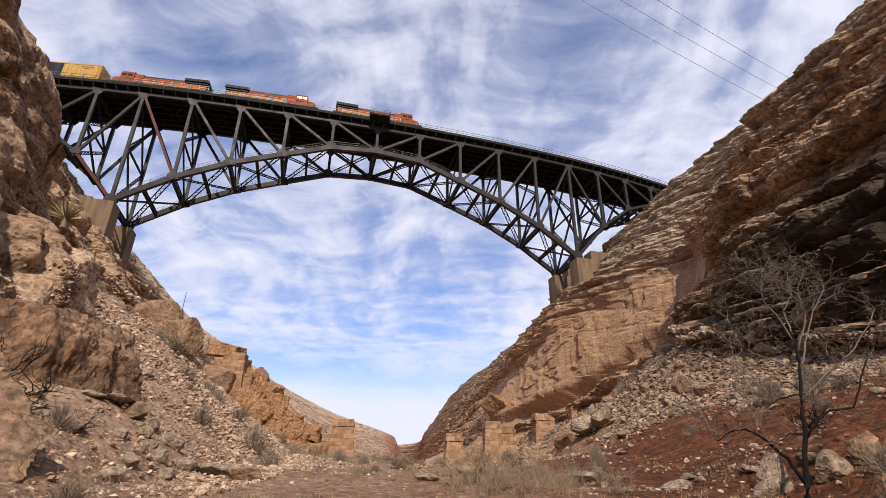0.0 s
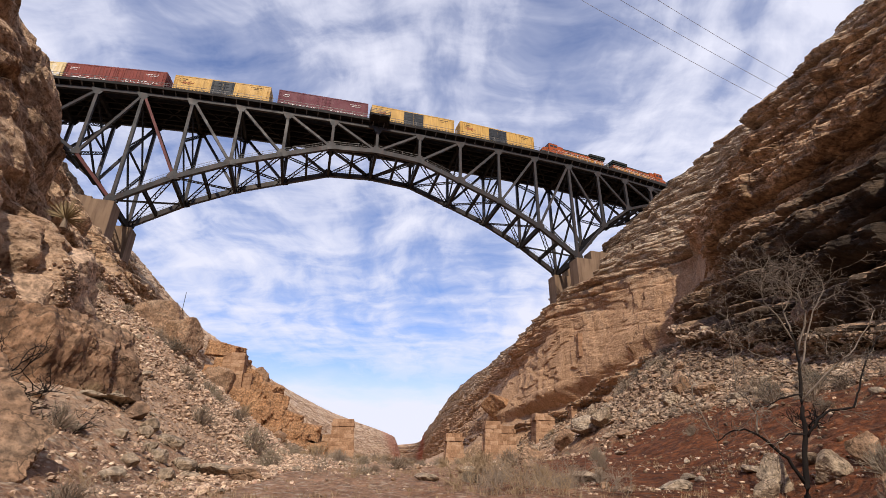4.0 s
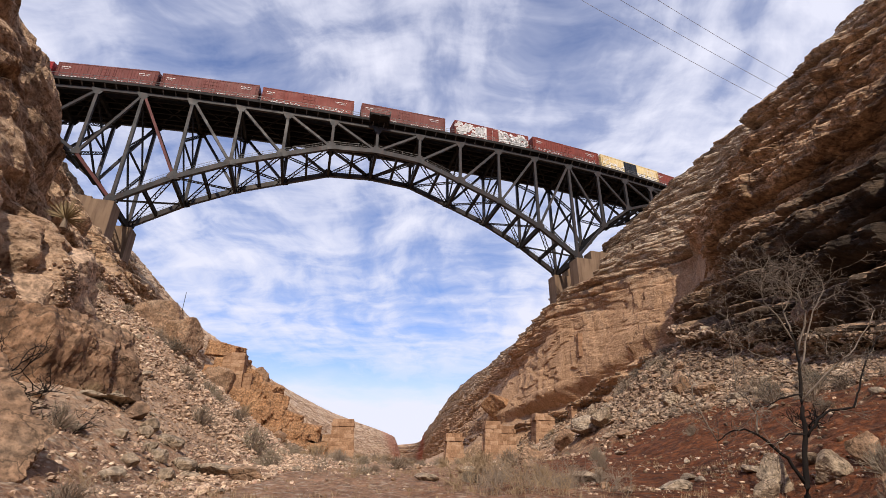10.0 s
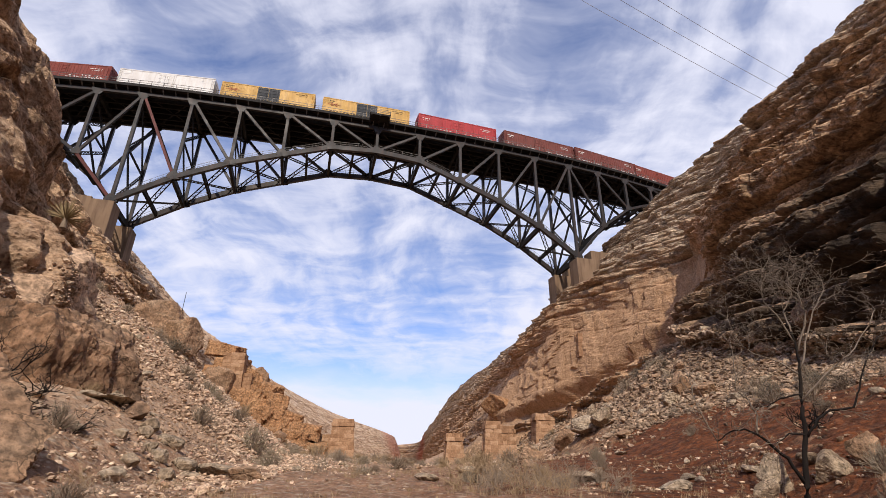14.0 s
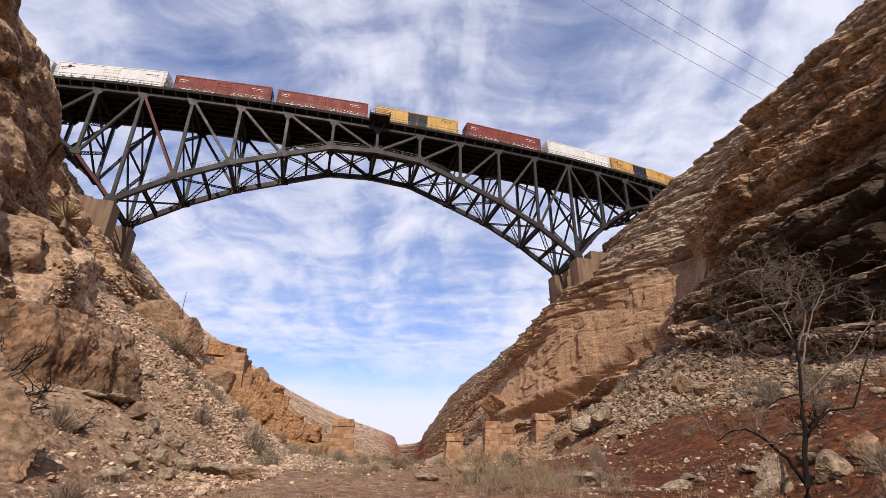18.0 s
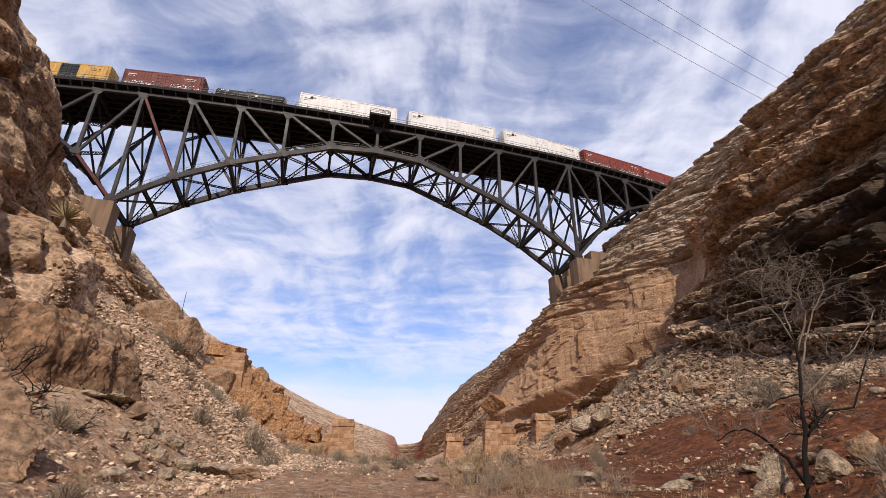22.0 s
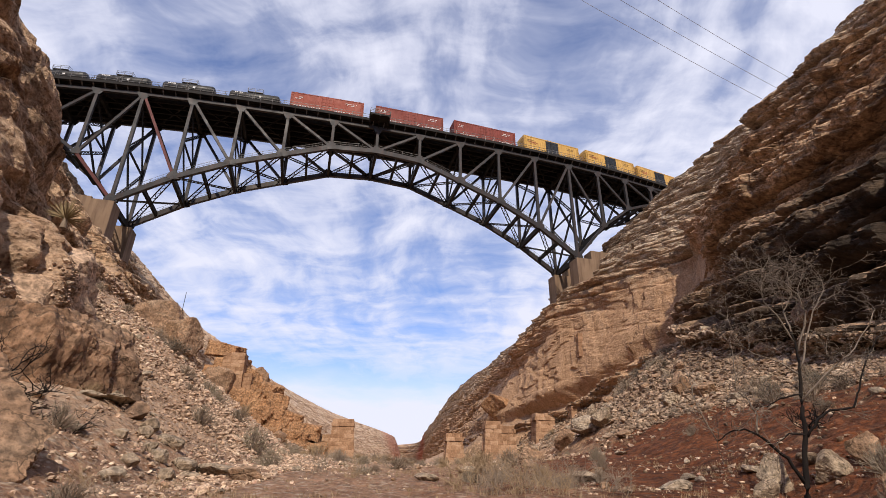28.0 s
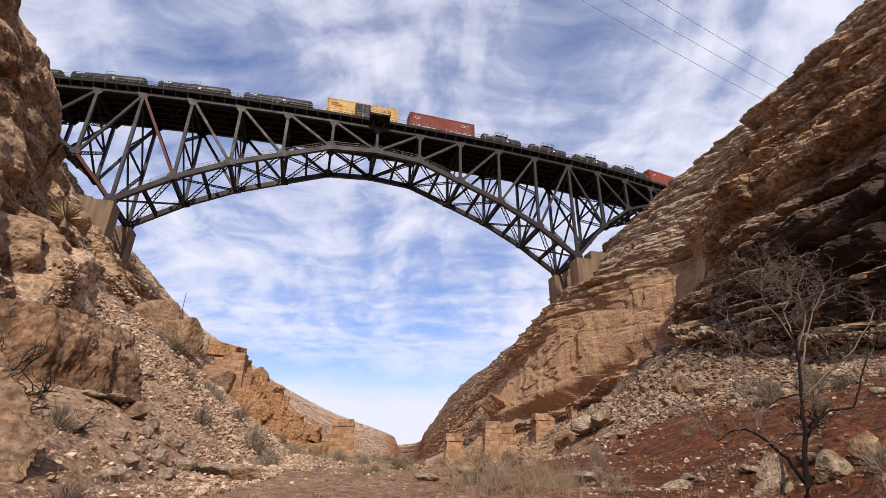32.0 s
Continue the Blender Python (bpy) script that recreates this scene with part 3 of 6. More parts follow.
    out = out - 2.6 * np.exp(-(((Y - 108) / 12.0) ** 2) - ((zone - 9.13) / 0.075) ** 2) + 1.5 * np.exp(-(((Y - 98) / 16.0) ** 2) - ((zone - 9.02) / 0.05) ** 2)
    # a long low hollow under a thick slab high on the wall, the slab's lip above and a shelf below it
    out = out + np.exp(-(((Y - 67) / 6.0) ** 2)) * (1.5 * np.exp(-(((zone - 10.17) / 0.03) ** 2)) - 3.0 * np.exp(-(((zone - 10.11) / 0.035) ** 2)) + 0.8 * np.exp(-(((zone - 10.05) / 0.03) ** 2)))
    sway = 1.5 * fbm(X0 * 0.03, Y * 0.03, Z0 * 0.035, 3, 90)
    crag = np.minimum(np.abs(fbm(X0 * 0.35, Y * 0.30, Z0 * 0.55, 3, 181)) * 3.0, 1.0) * 0.45 + 0.14 * fbm(X0 * 1.1, Y * 0.9, Z0 * 1.8, 3, 185, 0.6)
    rubble = crag * (0.35 + 0.35 * far) * (1 - 0.75 * massive) + 0.2 * np.abs(fbm(X0 * 0.7, Y * 0.7, Z0 * 0.5, 3, 97)) + 0.38 * fbm(X0 * 0.45, Y * 0.45, Z0 * 0.65, 4, 95, 0.62)
    # rounded weathered masses on the near western wall
    crease = np.abs(fbm(X0 * 0.10, Y * 0.13, Z0 * 0.12, 2, 120, 0.4))
    split = np.abs(vnoise(X0 * 0.30, Y * 0.34, Z0 * 0.20, 133))
    billow = 2.6 * np.minimum(crease, 0.45) / 0.45 * 0.85 + 0.85 * smooth01(split, 0.0, 0.14) + 0.22 * fbm(X0 * 0.6, Y * 0.6, Z0 * 0.6, 4, 130) - 2.1
    lump = near_l * (billow + 0.09 * fbm(X0 * 1.9, Y * 1.9, Z0 * 1.9, 4, 140, 0.6))
    rim = smooth01(zone, 1.8, 2.6) * (1 - smooth01(zone, 11.4, 12.1))
    push = rock * (out * worn * (0.35 + 0.65 * rim) + sway * (0.35 + 0.65 * far) * worn + rubble * (1 - 0.7 * near_l) * (1 - 0.8 * massive)) + lump
    X = X + side * push
    Z = Z + rock * 0.15 * fbm(X0 * 0.25, Y * 0.25, Z0 * 0.5, 3, 98) + 0.3 * lump
    # loose slopes and the wash
    rough = fbm(X0 * 0.25, Y * 0.25, 0 * X0, 4, 30)
    pebbles = fbm(X0 * 2.1, Y * 2.1, 0 * X0, 4, 33)
    Z = Z + talus * (0.5 * rough + 0.12 * pebbles) * (0.5 + 0.8 * far)
    flat = (1 - rock) * (1 - talus) * smooth01(zone, 5.0, 6.0) * (1 - smooth01(zone, 8.0, 9.0))
    Z = Z + flat * (0.10 * rough + 0.035 * pebbles)
    rows, cols = X.shape
    me = bpy.data.meshes.new("ground")
    me.vertices.add(rows * cols)
    me.vertices.foreach_set("co", np.stack([X, Y, Z], 2).astype(np.float32).ravel())
    i = np.arange(rows * cols).reshape(rows, cols)
    q = np.stack([i[:-1, :-1], i[:-1, 1:], i[1:, 1:], i[1:, :-1]], 2).reshape(-1, 4)
    me.loops.add(q.size)
    me.loops.foreach_set("vertex_index", q.ravel().astype(np.int32))
    me.polygons.add(len(q))
    me.polygons.foreach_set("loop_start", np.arange(0, q.size, 4, dtype=np.int32))
    me.polygons.foreach_set("loop_total", np.full(len(q), 4, np.int32))
    me.update()
    me.validate()
    # broken rock has sharp facets, loose ground is soft
    me.polygons.foreach_set("use_smooth", ~((rock * (dist > 24) > 0.5)[:-1, :-1].ravel()))
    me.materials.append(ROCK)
    return me, X, Y, Z, zone


ground_mesh, GX, GY, GZ, GZONE = canyon_mesh()
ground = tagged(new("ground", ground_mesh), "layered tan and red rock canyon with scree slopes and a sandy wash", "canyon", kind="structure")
# height lookup near the camera, for things that stand on the ground
_near = (GY > -2) & (GY < 140) & (np.abs(GX) < 70)
NX, NY, NZ, NZONE = GX[_near], GY[_near], GZ[_near], GZONE[_near]


def ground_at(x, y, reach=0.8):
    d = (NX - x) ** 2 + (NY - y) ** 2
    k = np.argsort(d)[:5] if len(d) < 1 else np.argpartition(d, 5)[:5]
    return float(NZ[k].mean())

# ---- the steel arch bridge ----
TURN = radians(14.85)
ALONG, ACROSS = Vector((math.cos(TURN), math.sin(TURN), 0)), Vector((-math.sin(TURN), math.cos(TURN), 0))
MID = Vector((-14.01, 87.8, 69.04))
PANEL, SIDE_PANEL, TRUSS_GAP = 9.144, 8.27, 10.47
DEPTH = [5.89, 6.57, 9.97, 13.39, 17.9, 23.79, 14.62, 8.31, 4.9, 3.2]
RAIL_UP = 1.95


def camber(s):
    f = min(abs(s), 73.0) / 73.0
    return 2.09 * f * f - 1.45 * f**4


def bow(s):
    """The line lies on a wide curve over the bridge and runs on straight past it."""
    f = abs(s) / 73.0
    return 6.5 * (f * f if f < 1 else 2 * f - 1)


def heading(s):
    return TURN + math.atan(2 * 6.5 * max(-73.0, min(73.0, s)) / 73.0**2)


def at_bridge(s, lat, up):
    return MID + ALONG * s + ACROSS * (lat + bow(s)) + Vector((0, 0, up + camber(s)))


def node_s(k):
    return math.copysign(min(abs(k), 5) * PANEL + max(abs(k) - 5, 0) * SIDE_PANEL, k)


def top(k, lat=0.0):
    return at_bridge(node_s(k), lat, 0.0)


def low(k, lat=0.0):
    return at_bridge(node_s(k), lat, -DEPTH[abs(k)])


def laced(solid, p, q, gap, bar=0.09, rungs=None, up=(0, 0, 1)):
    """A lattice member: two angles joined by zigzag lacing bars."""
    p, q = Vector(p), Vector(q)
    ax = (q - p).normalized()
    side = ax.cross(Vector(up))
    side = (side.normalized() if side.length > 1e-3 else Vector((1, 0, 0))) * gap / 2
    solid.beam(p - side, q - side, bar * 1.5, bar * 1.5)
    solid.beam(p + side, q + side, bar * 1.5, bar * 1.5)
    n = rungs or max(3, round((q - p).length / (gap * 1.15)))
    for i in range(n):
        a, b = p.lerp(q, i / n), p.lerp(q, (i + 1) / n)
        s = side if i % 2 else -side
        solid.beam(a + s, b - s, bar, bar * 0.5)
    return solid


bridge = thing("arch_bridge", "weathered dark grey steel deck arch railway bridge across the canyon", "bridge", m=Matrix.Translation(MID))


def steel(name, solid, mat=STEEL, label="", parent=None):
    """A bridge part, given in world coordinates."""
    solid.v = [tuple(Vector(v) - MID) for v in solid.v]
    return part(name, solid, mat, parent or bridge, label)


TOP_PLATE = [(1.45, -0.1), (1.45, 0.32), (0.5, 0.34), (-0.5, 0.34), (-1.45, 0.32), (-1.45, -0.1), (-0.6, -1.55), (0.6, -1.55)]
LOW_PLATE = [(1.3, -0.35), (1.3, 0.3), (0.55, 1.35), (-0.55, 1.35), (-1.3, 0.3), (-1.3, -0.35), (-0.5, -0.6), (0.5, -0.6)]


def truss(lat):
    for k in range(-9, 9):
        steel("top_chord", Solid().beam(top(k, lat), top(k + 1, lat), 0.55, 0.62))
        arch = -5 <= k < 5
        steel("arch_chord" if arch else "lower_chord", Solid().beam(low(k, lat), low(k + 1, lat), 0.70 if arch else 0.5, 1.0 if arch else 0.55), RUST_STEEL if k == -6 and lat == 0 else STEEL)
    for k in range(-9, 10):
        steel("post", Solid().beam(top(k, lat), low(k, lat), 0.62 if k else 0.5, 0.56, ALONG))
        for p, r, shape in ((top(k, lat), 0.8, TOP_PLATE), (low(k, lat), 0.85 if abs(k) <= 5 else 0.65, LOW_PLATE)):
            g = Solid()
            # gusset plates on both faces of the joint
            for off in (-0.33, 0.30):
                c = p + ACROSS * off
                ring = [c + ALONG * (r * x) + Vector((0, 0, r * z)) for x, z in shape]
                o = len(g.v)
                g.v += [tuple(q) for q in ring] + [tuple(q + ACROSS * 0.03) for q in ring]
                g.f += [tuple(o + j for j in reversed(range(8))), tuple(o + 8 + j for j in range(8))] + [(o + j, o + (j + 1) % 8, o + 8 + (j + 1) % 8, o + 8 + j) for j in range(8)]
            steel("gusset_plate", g)
    for k in range(-5, 0):
        steel("diagonal", Solid().beam(top(k, lat), low(k + 1, lat), 0.5, 0.5, ALONG), RUST_STEEL if k == -5 and lat == 0 else STEEL, "rust-red steel diagonal" if k == -5 and lat == 0 else "")
        steel("diagonal", Solid().beam(top(-k, lat), low(-k - 1, lat), 0.5, 0.5, ALONG))
    for k in range(5, 9):
        steel("diagonal", Solid().beam(top(k, lat), low(k + 1, lat), 0.46, 0.46, ALONG))
        steel("diagonal", Solid().beam(top(-k, lat), low(-k - 1, lat), 0.46, 0.46, ALONG))


truss(0.0)
truss(TRUSS_GAP)
W2 = TRUSS_GAP
for k in range(-9, 10):
    # floor beams, sway frames and struts between the two trusses
    s = node_s(k)
    steel("floor_beam", Solid().beam(at_bridge(s, 0.25, -0.15), at_bridge(s, W2 - 0.25, -0.15), 0.45, 1.5), DARK_STEEL)
    a, b = low(k), low(k, W2)
    steel("arch_strut", Solid().beam(a - Vector((0, 0, 0.25)), b - Vector((0, 0, 0.25)), 0.55, 1.1), DARK_STEEL)
    if DEPTH[abs(k)] > 5:
        sw = Solid()
        h = DEPTH[abs(k)]
        n = 1 if h < 10 else 2
        for i in range(n):
            z0, z1 = -h + i * (h - 1.2) / n, -h + (i + 1) * (h - 1.2) / n
            laced(sw, at_bridge(s, 0.2, z0), at_bridge(s, W2 - 0.2, z1), 0.5, 0.12, up=ALONG)
            laced(sw, at_bridge(s, W2 - 0.2, z0), at_bridge(s, 0.2, z1), 0.5, 0.12, up=ALONG)
            if i:
                sw.beam(at_bridge(s, 0, z0), at_bridge(s, W2, z0), 0.3, 0.3)
        steel("sway_frame", sw, DARK_STEEL)
for k in range(-9, 9):
    # laced bracing in the plane of the lower chords, in half panels
    a0, a1, b0, b1 = low(k), low(k + 1), low(k, W2), low(k + 1, W2)
    am, bm_ = (a0 + a1) / 2, (b0 + b1) / 2
    c = (am + bm_) / 2
    for p, q in ((a0, c), (c, b1), (b0, c), (c, a1)):
        steel("lateral_brace", laced(Solid(), p, q, 0.7, 0.11), DARK_STEEL)
    steel("lateral_strut", Solid().beam(am, bm_, 0.4, 0.9), DARK_STEEL)
    steel("top_brace", Solid().beam(top(k), top(k + 1, W2), 0.28, 0.2).beam(top(k, W2), top(k + 1), 0.28, 0.2), DARK_STEEL)
    for lat in (1.7, 3.3, W2 - 3.3, W2 - 1.7, W2 / 2):
        steel("stringer", Solid().beam(at_bridge(node_s(k), lat, 0.35), at_bridge(node_s(k + 1), lat, 0.35), 0.35, 1.2), DARK_STEEL)

# deck, walkways and handrails, panel by panel
EDGE = 1.15
for k in range(-10, 10):
    s0, s1 = (node_s(k), node_s(k + 1)) if -10 < k < 9 else (node_s(k) if k > 0 else -node_s(9) - 7, node_s(9) + 7 if k > 0 else -node_s(9))
    d = Solid()
    for z0, z1, l0, l1 in ((0.95, 1.32, 0.1, W2 - 0.1), (1.20, 1.38, -EDGE, 0.1), (1.20, 1.38, W2 - 0.1, W2 + EDGE)):
        p = [at_bridge(s, l, z) for z in (z0, z1) for s, l in ((s0, l0), (s1, l0), (s1, l1), (s0, l1))]
        d.hexa(p)
    steel("deck_panel", d, DARK_STEEL, "dark timber and steel deck panel")
    n = max(3, round((s1 - s0) / 2.3))
    for lat in (-EDGE, W2 + EDGE):
        steel("walkway_edge", Solid().beam(at_bridge(s0, lat, 1.22), at_bridge(s1, lat, 1.22), 0.12, 0.6), DARK_STEEL)
        r = Solid()
        for up in (1.9, 2.45):
            r.beam(at_bridge(s0, lat, up), at_bridge(s1, lat, up), 0.06, 0.06)
        for i in range(n):
            s = s0 + (s1 - s0) * (i + 0.5) / n
            r.beam(at_bridge(s, lat, 1.2), at_bridge(s, lat, 2.47), 0.07, 0.07)
            r.beam(at_bridge(s, lat * 0.97, 1.15), at_bridge(s, 0 if lat < 0 else W2, 0.4), 0.2, 0.16)
        steel("handrail", r, RAIL_STEEL, "thin metal handrail along the walkway")
for k in range(-5, 5):
    # inspection rail on top of the arch chords
    for lat in (0.0, W2):
        r = Solid()
        p, q = low(k, lat) + Vector((0, 0, 0.5)), low(k + 1, lat) + Vector((0, 0, 0.5))
        for up in (0.55, 1.05):
            r.beam(p + Vector((0, 0, up)), q + Vector((0, 0, up)), 0.045, 0.045)
        for i in range(5):
            a = p.lerp(q, i / 5)
            r.beam(a, a + Vector((0, 0, 1.05)), 0.05, 0.05)
        steel("inspection_rail", r, RAIL_STEEL)
# refuge platform beside the track, over the crown of the arch
pf = Solid()
x0, x1, out = -2.1, 2.1, 3.3
pf.hexa([at_bridge(s, l, z) for z in (1.0, 1.4) for s, l in ((x0, -out), (x1, -out), (x1, -EDGE), (x0, -EDGE))])
for s in (x0 + 0.2, 0, x1 - 0.2):
    pf.beam(at_bridge(s, -out, 0.95), at_bridge(s, 0, 0.1), 0.25, 0.35)
steel("refuge_platform", pf, DARK_STEEL, "black refuge platform cantilevered from the deck")
pr = Solid()
cor = [(x0, -EDGE), (x0, -out), (x1, -out), (x1, -EDGE)]
for up in (1.75, 2.1, 2.5):
    for (s, l), (s2, l2) in zip(cor, cor[1:]):
        pr.beam(at_bridge(s, l, up), at_bridge(s2, l2, up), 0.06, 0.06)
for s, l in cor + [(0, -out), (x0 / 2, -out), (x1 / 2, -out)]:
    pr.beam(at_bridge(s, l, 1.35), at_bridge(s, l, 2.52), 0.07, 0.07)
steel("platform_rail", pr, RAIL_STEEL)

# concrete footings under the hinges
for k in (-5, 5):
    for lat in (0.0, W2):
        p = low(k, lat)
        side = 1 if k > 0 else -1
        f = Solid()
        a, c = ALONG * side, ACROSS
        zt, zb = p.z - 0.9, p.z - 11
        f.hexa([Vector((*(p + a * x + c * y).xy, z)) for z in (zb, zt) for x, y in ((-1.3, -1.7), (2.4, -1.7), (2.4, 1.7), (-1.3, 1.7))])
        zt2 = p.z + (1.2 if k > 0 else -0.4)
        f.hexa([Vector((*(p + a * x + c * y).xy, z)) for z in (zb, zt2) for x, y in ((2.4, -1.5), (7.0, -1.5), (7.0, 1.5), (2.4, 1.5))])
        foot = thing("bridge_footing", "brown-stained concrete footing block under the bridge hinge", "footing", "bridge footings", m=Matrix.Translation(p))
        f.v = [tuple(Vector(v) - p) for v in f.v]
        part("block", f, CONCRETE, foot)
        sh = Solid().beam(Vector((0, 0, -0.9)) - ACROSS * 0.8, Vector((0, 0, -0.9)) + ACROSS * 0.8, 1.6, 0.5)
        part("bearing_shoe", sh, DARK_STEEL, foot)

# track: rails on both lines, ballast bed on the plateaus
TRACKS = (2.5, W2 - 2.5)
for lat in TRACKS:
    for off in (-0.75, 0.75):
        r = Solid()
        ss = [-860, -73, -50, -25, 0, 25, 50, 73, 900]
        for a, b in zip(ss, ss[1:]):
            r.beam(at_bridge(a, lat + off, RAIL_UP - 0.09), at_bridge(b, lat + off, RAIL_UP - 0.09), 0.07, 0.17)
        part("rail", r, RAIL_STEEL)["kind"] = "structure"
for a, b in ((-860, -80), (80, 900)):
    t = Solid()
    t.hexa([at_bridge(s, l, z) for z, g in ((-3.0, 2.5), (1.55, 0)) for s, l in ((a, -0.3 - g), (b, -0.3 - g), (b, W2 + 0.3 + g), (a, W2 + 0.3 + g))])
    tagged(part("track_bed", t, SCREE), "grey ballast bed of the railway on the plateau", "track bed", kind="structure")

# ---- the freight train ----
SPEED = 23.5
STRETCH = 1.06
NEAR_TRACK = TRACKS[0]
YELLOW = paint_material("yellow_car_paint", (0.52, 0.31, 0.085), (0.25, 0.14, 0.055), 0.6, 0.5)
OXIDE = paint_material("oxide_red_car_paint", (0.195, 0.044, 0.033), (0.085, 0.032, 0.025), 0.55, 0.6)
BROWN = paint_material("brown_car_paint", (0.16, 0.048, 0.040), (0.08, 0.036, 0.028), 0.55, 0.6)
PLUM = paint_material("plum_car_paint", (0.13, 0.034, 0.045), (0.075, 0.03, 0.03), 0.55, 0.6)
ORANGE_RED = paint_material("orange_red_car_paint", (0.26, 0.062, 0.04), (0.13, 0.05, 0.035), 0.4, 0.6)
BRIGHT_RED = paint_material("bright_red_car_paint", (0.36, 0.035, 0.04), (0.12, 0.03, 0.03), 0.4, 0.5)
WHITE = paint_material("white_car_paint", (0.64, 0.62, 0.60), (0.36, 0.28, 0.22), 0.3, 0.5)
CREAM = paint_material("cream_car_paint", (0.62, 0.48, 0.24), (0.70, 0.62, 0.50), 0.8, 0.55)
DOOR_DARK = paint_material("dark_blue_door_paint", (0.017, 0.020, 0.027), (0.06, 0.06, 0.06), 0.5, 0.55)
TANK_BLACK = paint_material("black_tank_paint", (0.022, 0.022, 0.022), (0.07, 0.055, 0.045), 0.5, 0.38)
UNDER = paint_material("running_gear_black", (0.03, 0.026, 0.024), (0.06, 0.045, 0.035), 0.5, 0.7)
WHEEL = paint_material("wheel_steel", (0.10, 0.085, 0.075), (0.08, 0.05, 0.035), 0.5, 0.45, 0.6)
LOCO_ORANGE = paint_material("orange_engine_paint", (0.31, 0.062, 0.014), (0.12, 0.034, 0.014), 0.5, 0.65)
LOCO_GOLD = paint_material("gold_engine_paint", (0.46, 0.19, 0.032), (0.2, 0.075, 0.02), 0.4, 0.45)
LOCO_DARK = paint_material("dark_green_engine_paint", (0.022, 0.030, 0.026), (0.05, 0.045, 0.035), 0.4, 0.5)
MARK_WHITE = paint_material("white_marking", (0.68, 0.66, 0.64), (0.4, 0.35, 0.3), 0.3, 0.6)
MARK_RED = paint_material("red_marking", (0.36, 0.13, 0.055), (0.34, 0.18, 0.08), 0.5, 0.6)
m_, k_ = material("cab_glass")
finish(k_, (0.012, 0.014, 0.016), 0.08, gloss=0.5)
GLASS = m_


def bogie(parent, x, axle_mesh, frame_mesh, axles=2, base=1.8):
    b = part("bogie", frame_mesh, None, parent, m=pose(x, 0, 0))
    for i in range(axles):
        part("wheelset", axle_mesh, None, b, m=pose((i - (axles - 1) / 2) * base, 0, 0))
    return b


def wheelset_mesh(r=0.46):
    s = Solid()
    for y in (-0.75, 0.75):
        sg = 1 if y > 0 else -1
        s.tube([(0, y - 0.07 * sg, r), (0, y + 0.03 * sg, r), (0, y + 0.07 * sg, r)], [r + 0.03, r, r - 0.02], 18)
    s.tube([(0, -1.0, r), (0, 1.0, r)], [0.09, 0.09], 8)
    return s.mesh("wheelset", WHEEL)


def bogie_mesh(base=1.8, axles=2):
    s = Solid()
    L = base * (axles - 1) / 2 + 0.45
    for y in (-1.0, 1.0):
        s.prism([(-L, 0.38), (-L, 0.62), (-L * 0.5, 0.78), (L * 0.5, 0.78), (L, 0.62), (L, 0.38), (L * 0.55, 0.36), (L * 0.3, 0.22), (-L * 0.3, 0.22), (-L * 0.55, 0.36)], y - 0.09, y + 0.09)
    s.box(-0.3, 0.3, -1.0, 1.0, 0.55, 0.9)
    return s.mesh("bogie", UNDER)


WHEELSET, BOGIE, BOGIE3 = wheelset_mesh(), bogie_mesh(), bogie_mesh(1.9, 3)


def couplers(L):
    s = Solid()
    for sg in (-1, 1):
        s.beam((sg * (L / 2 - 0.4), 0, 0.85), (sg * (L / 2 + 0.72), 0, 0.85), 0.22, 0.28)
    return s


def marks(solid, x0, x1, z0, z1, y, n, seed):
    """Unreadable lettering as a row of plain bars on a side at y."""
    rnd = random.Random(seed)
    x, step = x0, (x1 - x0) / n
    for i in range(n):
        if rnd.random() < 0.88:
            solid.box(x, x + step * rnd.uniform(0.5, 0.8), min(y, y * 1.006), max(y, y * 1.006), z0, z1)
        x += step
    return solid


def scrawl(solid, x0, x1, z0, z1, y, n, seed):
    """Sprayed strokes: short thick bars at many angles."""
    rnd = random.Random(seed)
    for i in range(n):
        x = x0 + (x1 - x0) * (i + rnd.random()) / n
        z = rnd.uniform(z0, z1)
        a = rnd.uniform(-1.2, 1.2)
        ln = rnd.uniform(0.2, 0.6) * (z1 - z0)
        p = (x - math.cos(a) * ln / 2, y, min(max(z - math.sin(a) * ln / 2, z0), z1))
        q = (x + math.cos(a) * ln / 2, y, min(max(z + math.sin(a) * ln / 2, z0), z1))
        solid.beam(p, q, rnd.uniform(0.10, 0.28) * (z1 - z0), 0.02, (0, 1, 0)) if abs(p[0] - q[0]) > 0.05 else None
    return solid


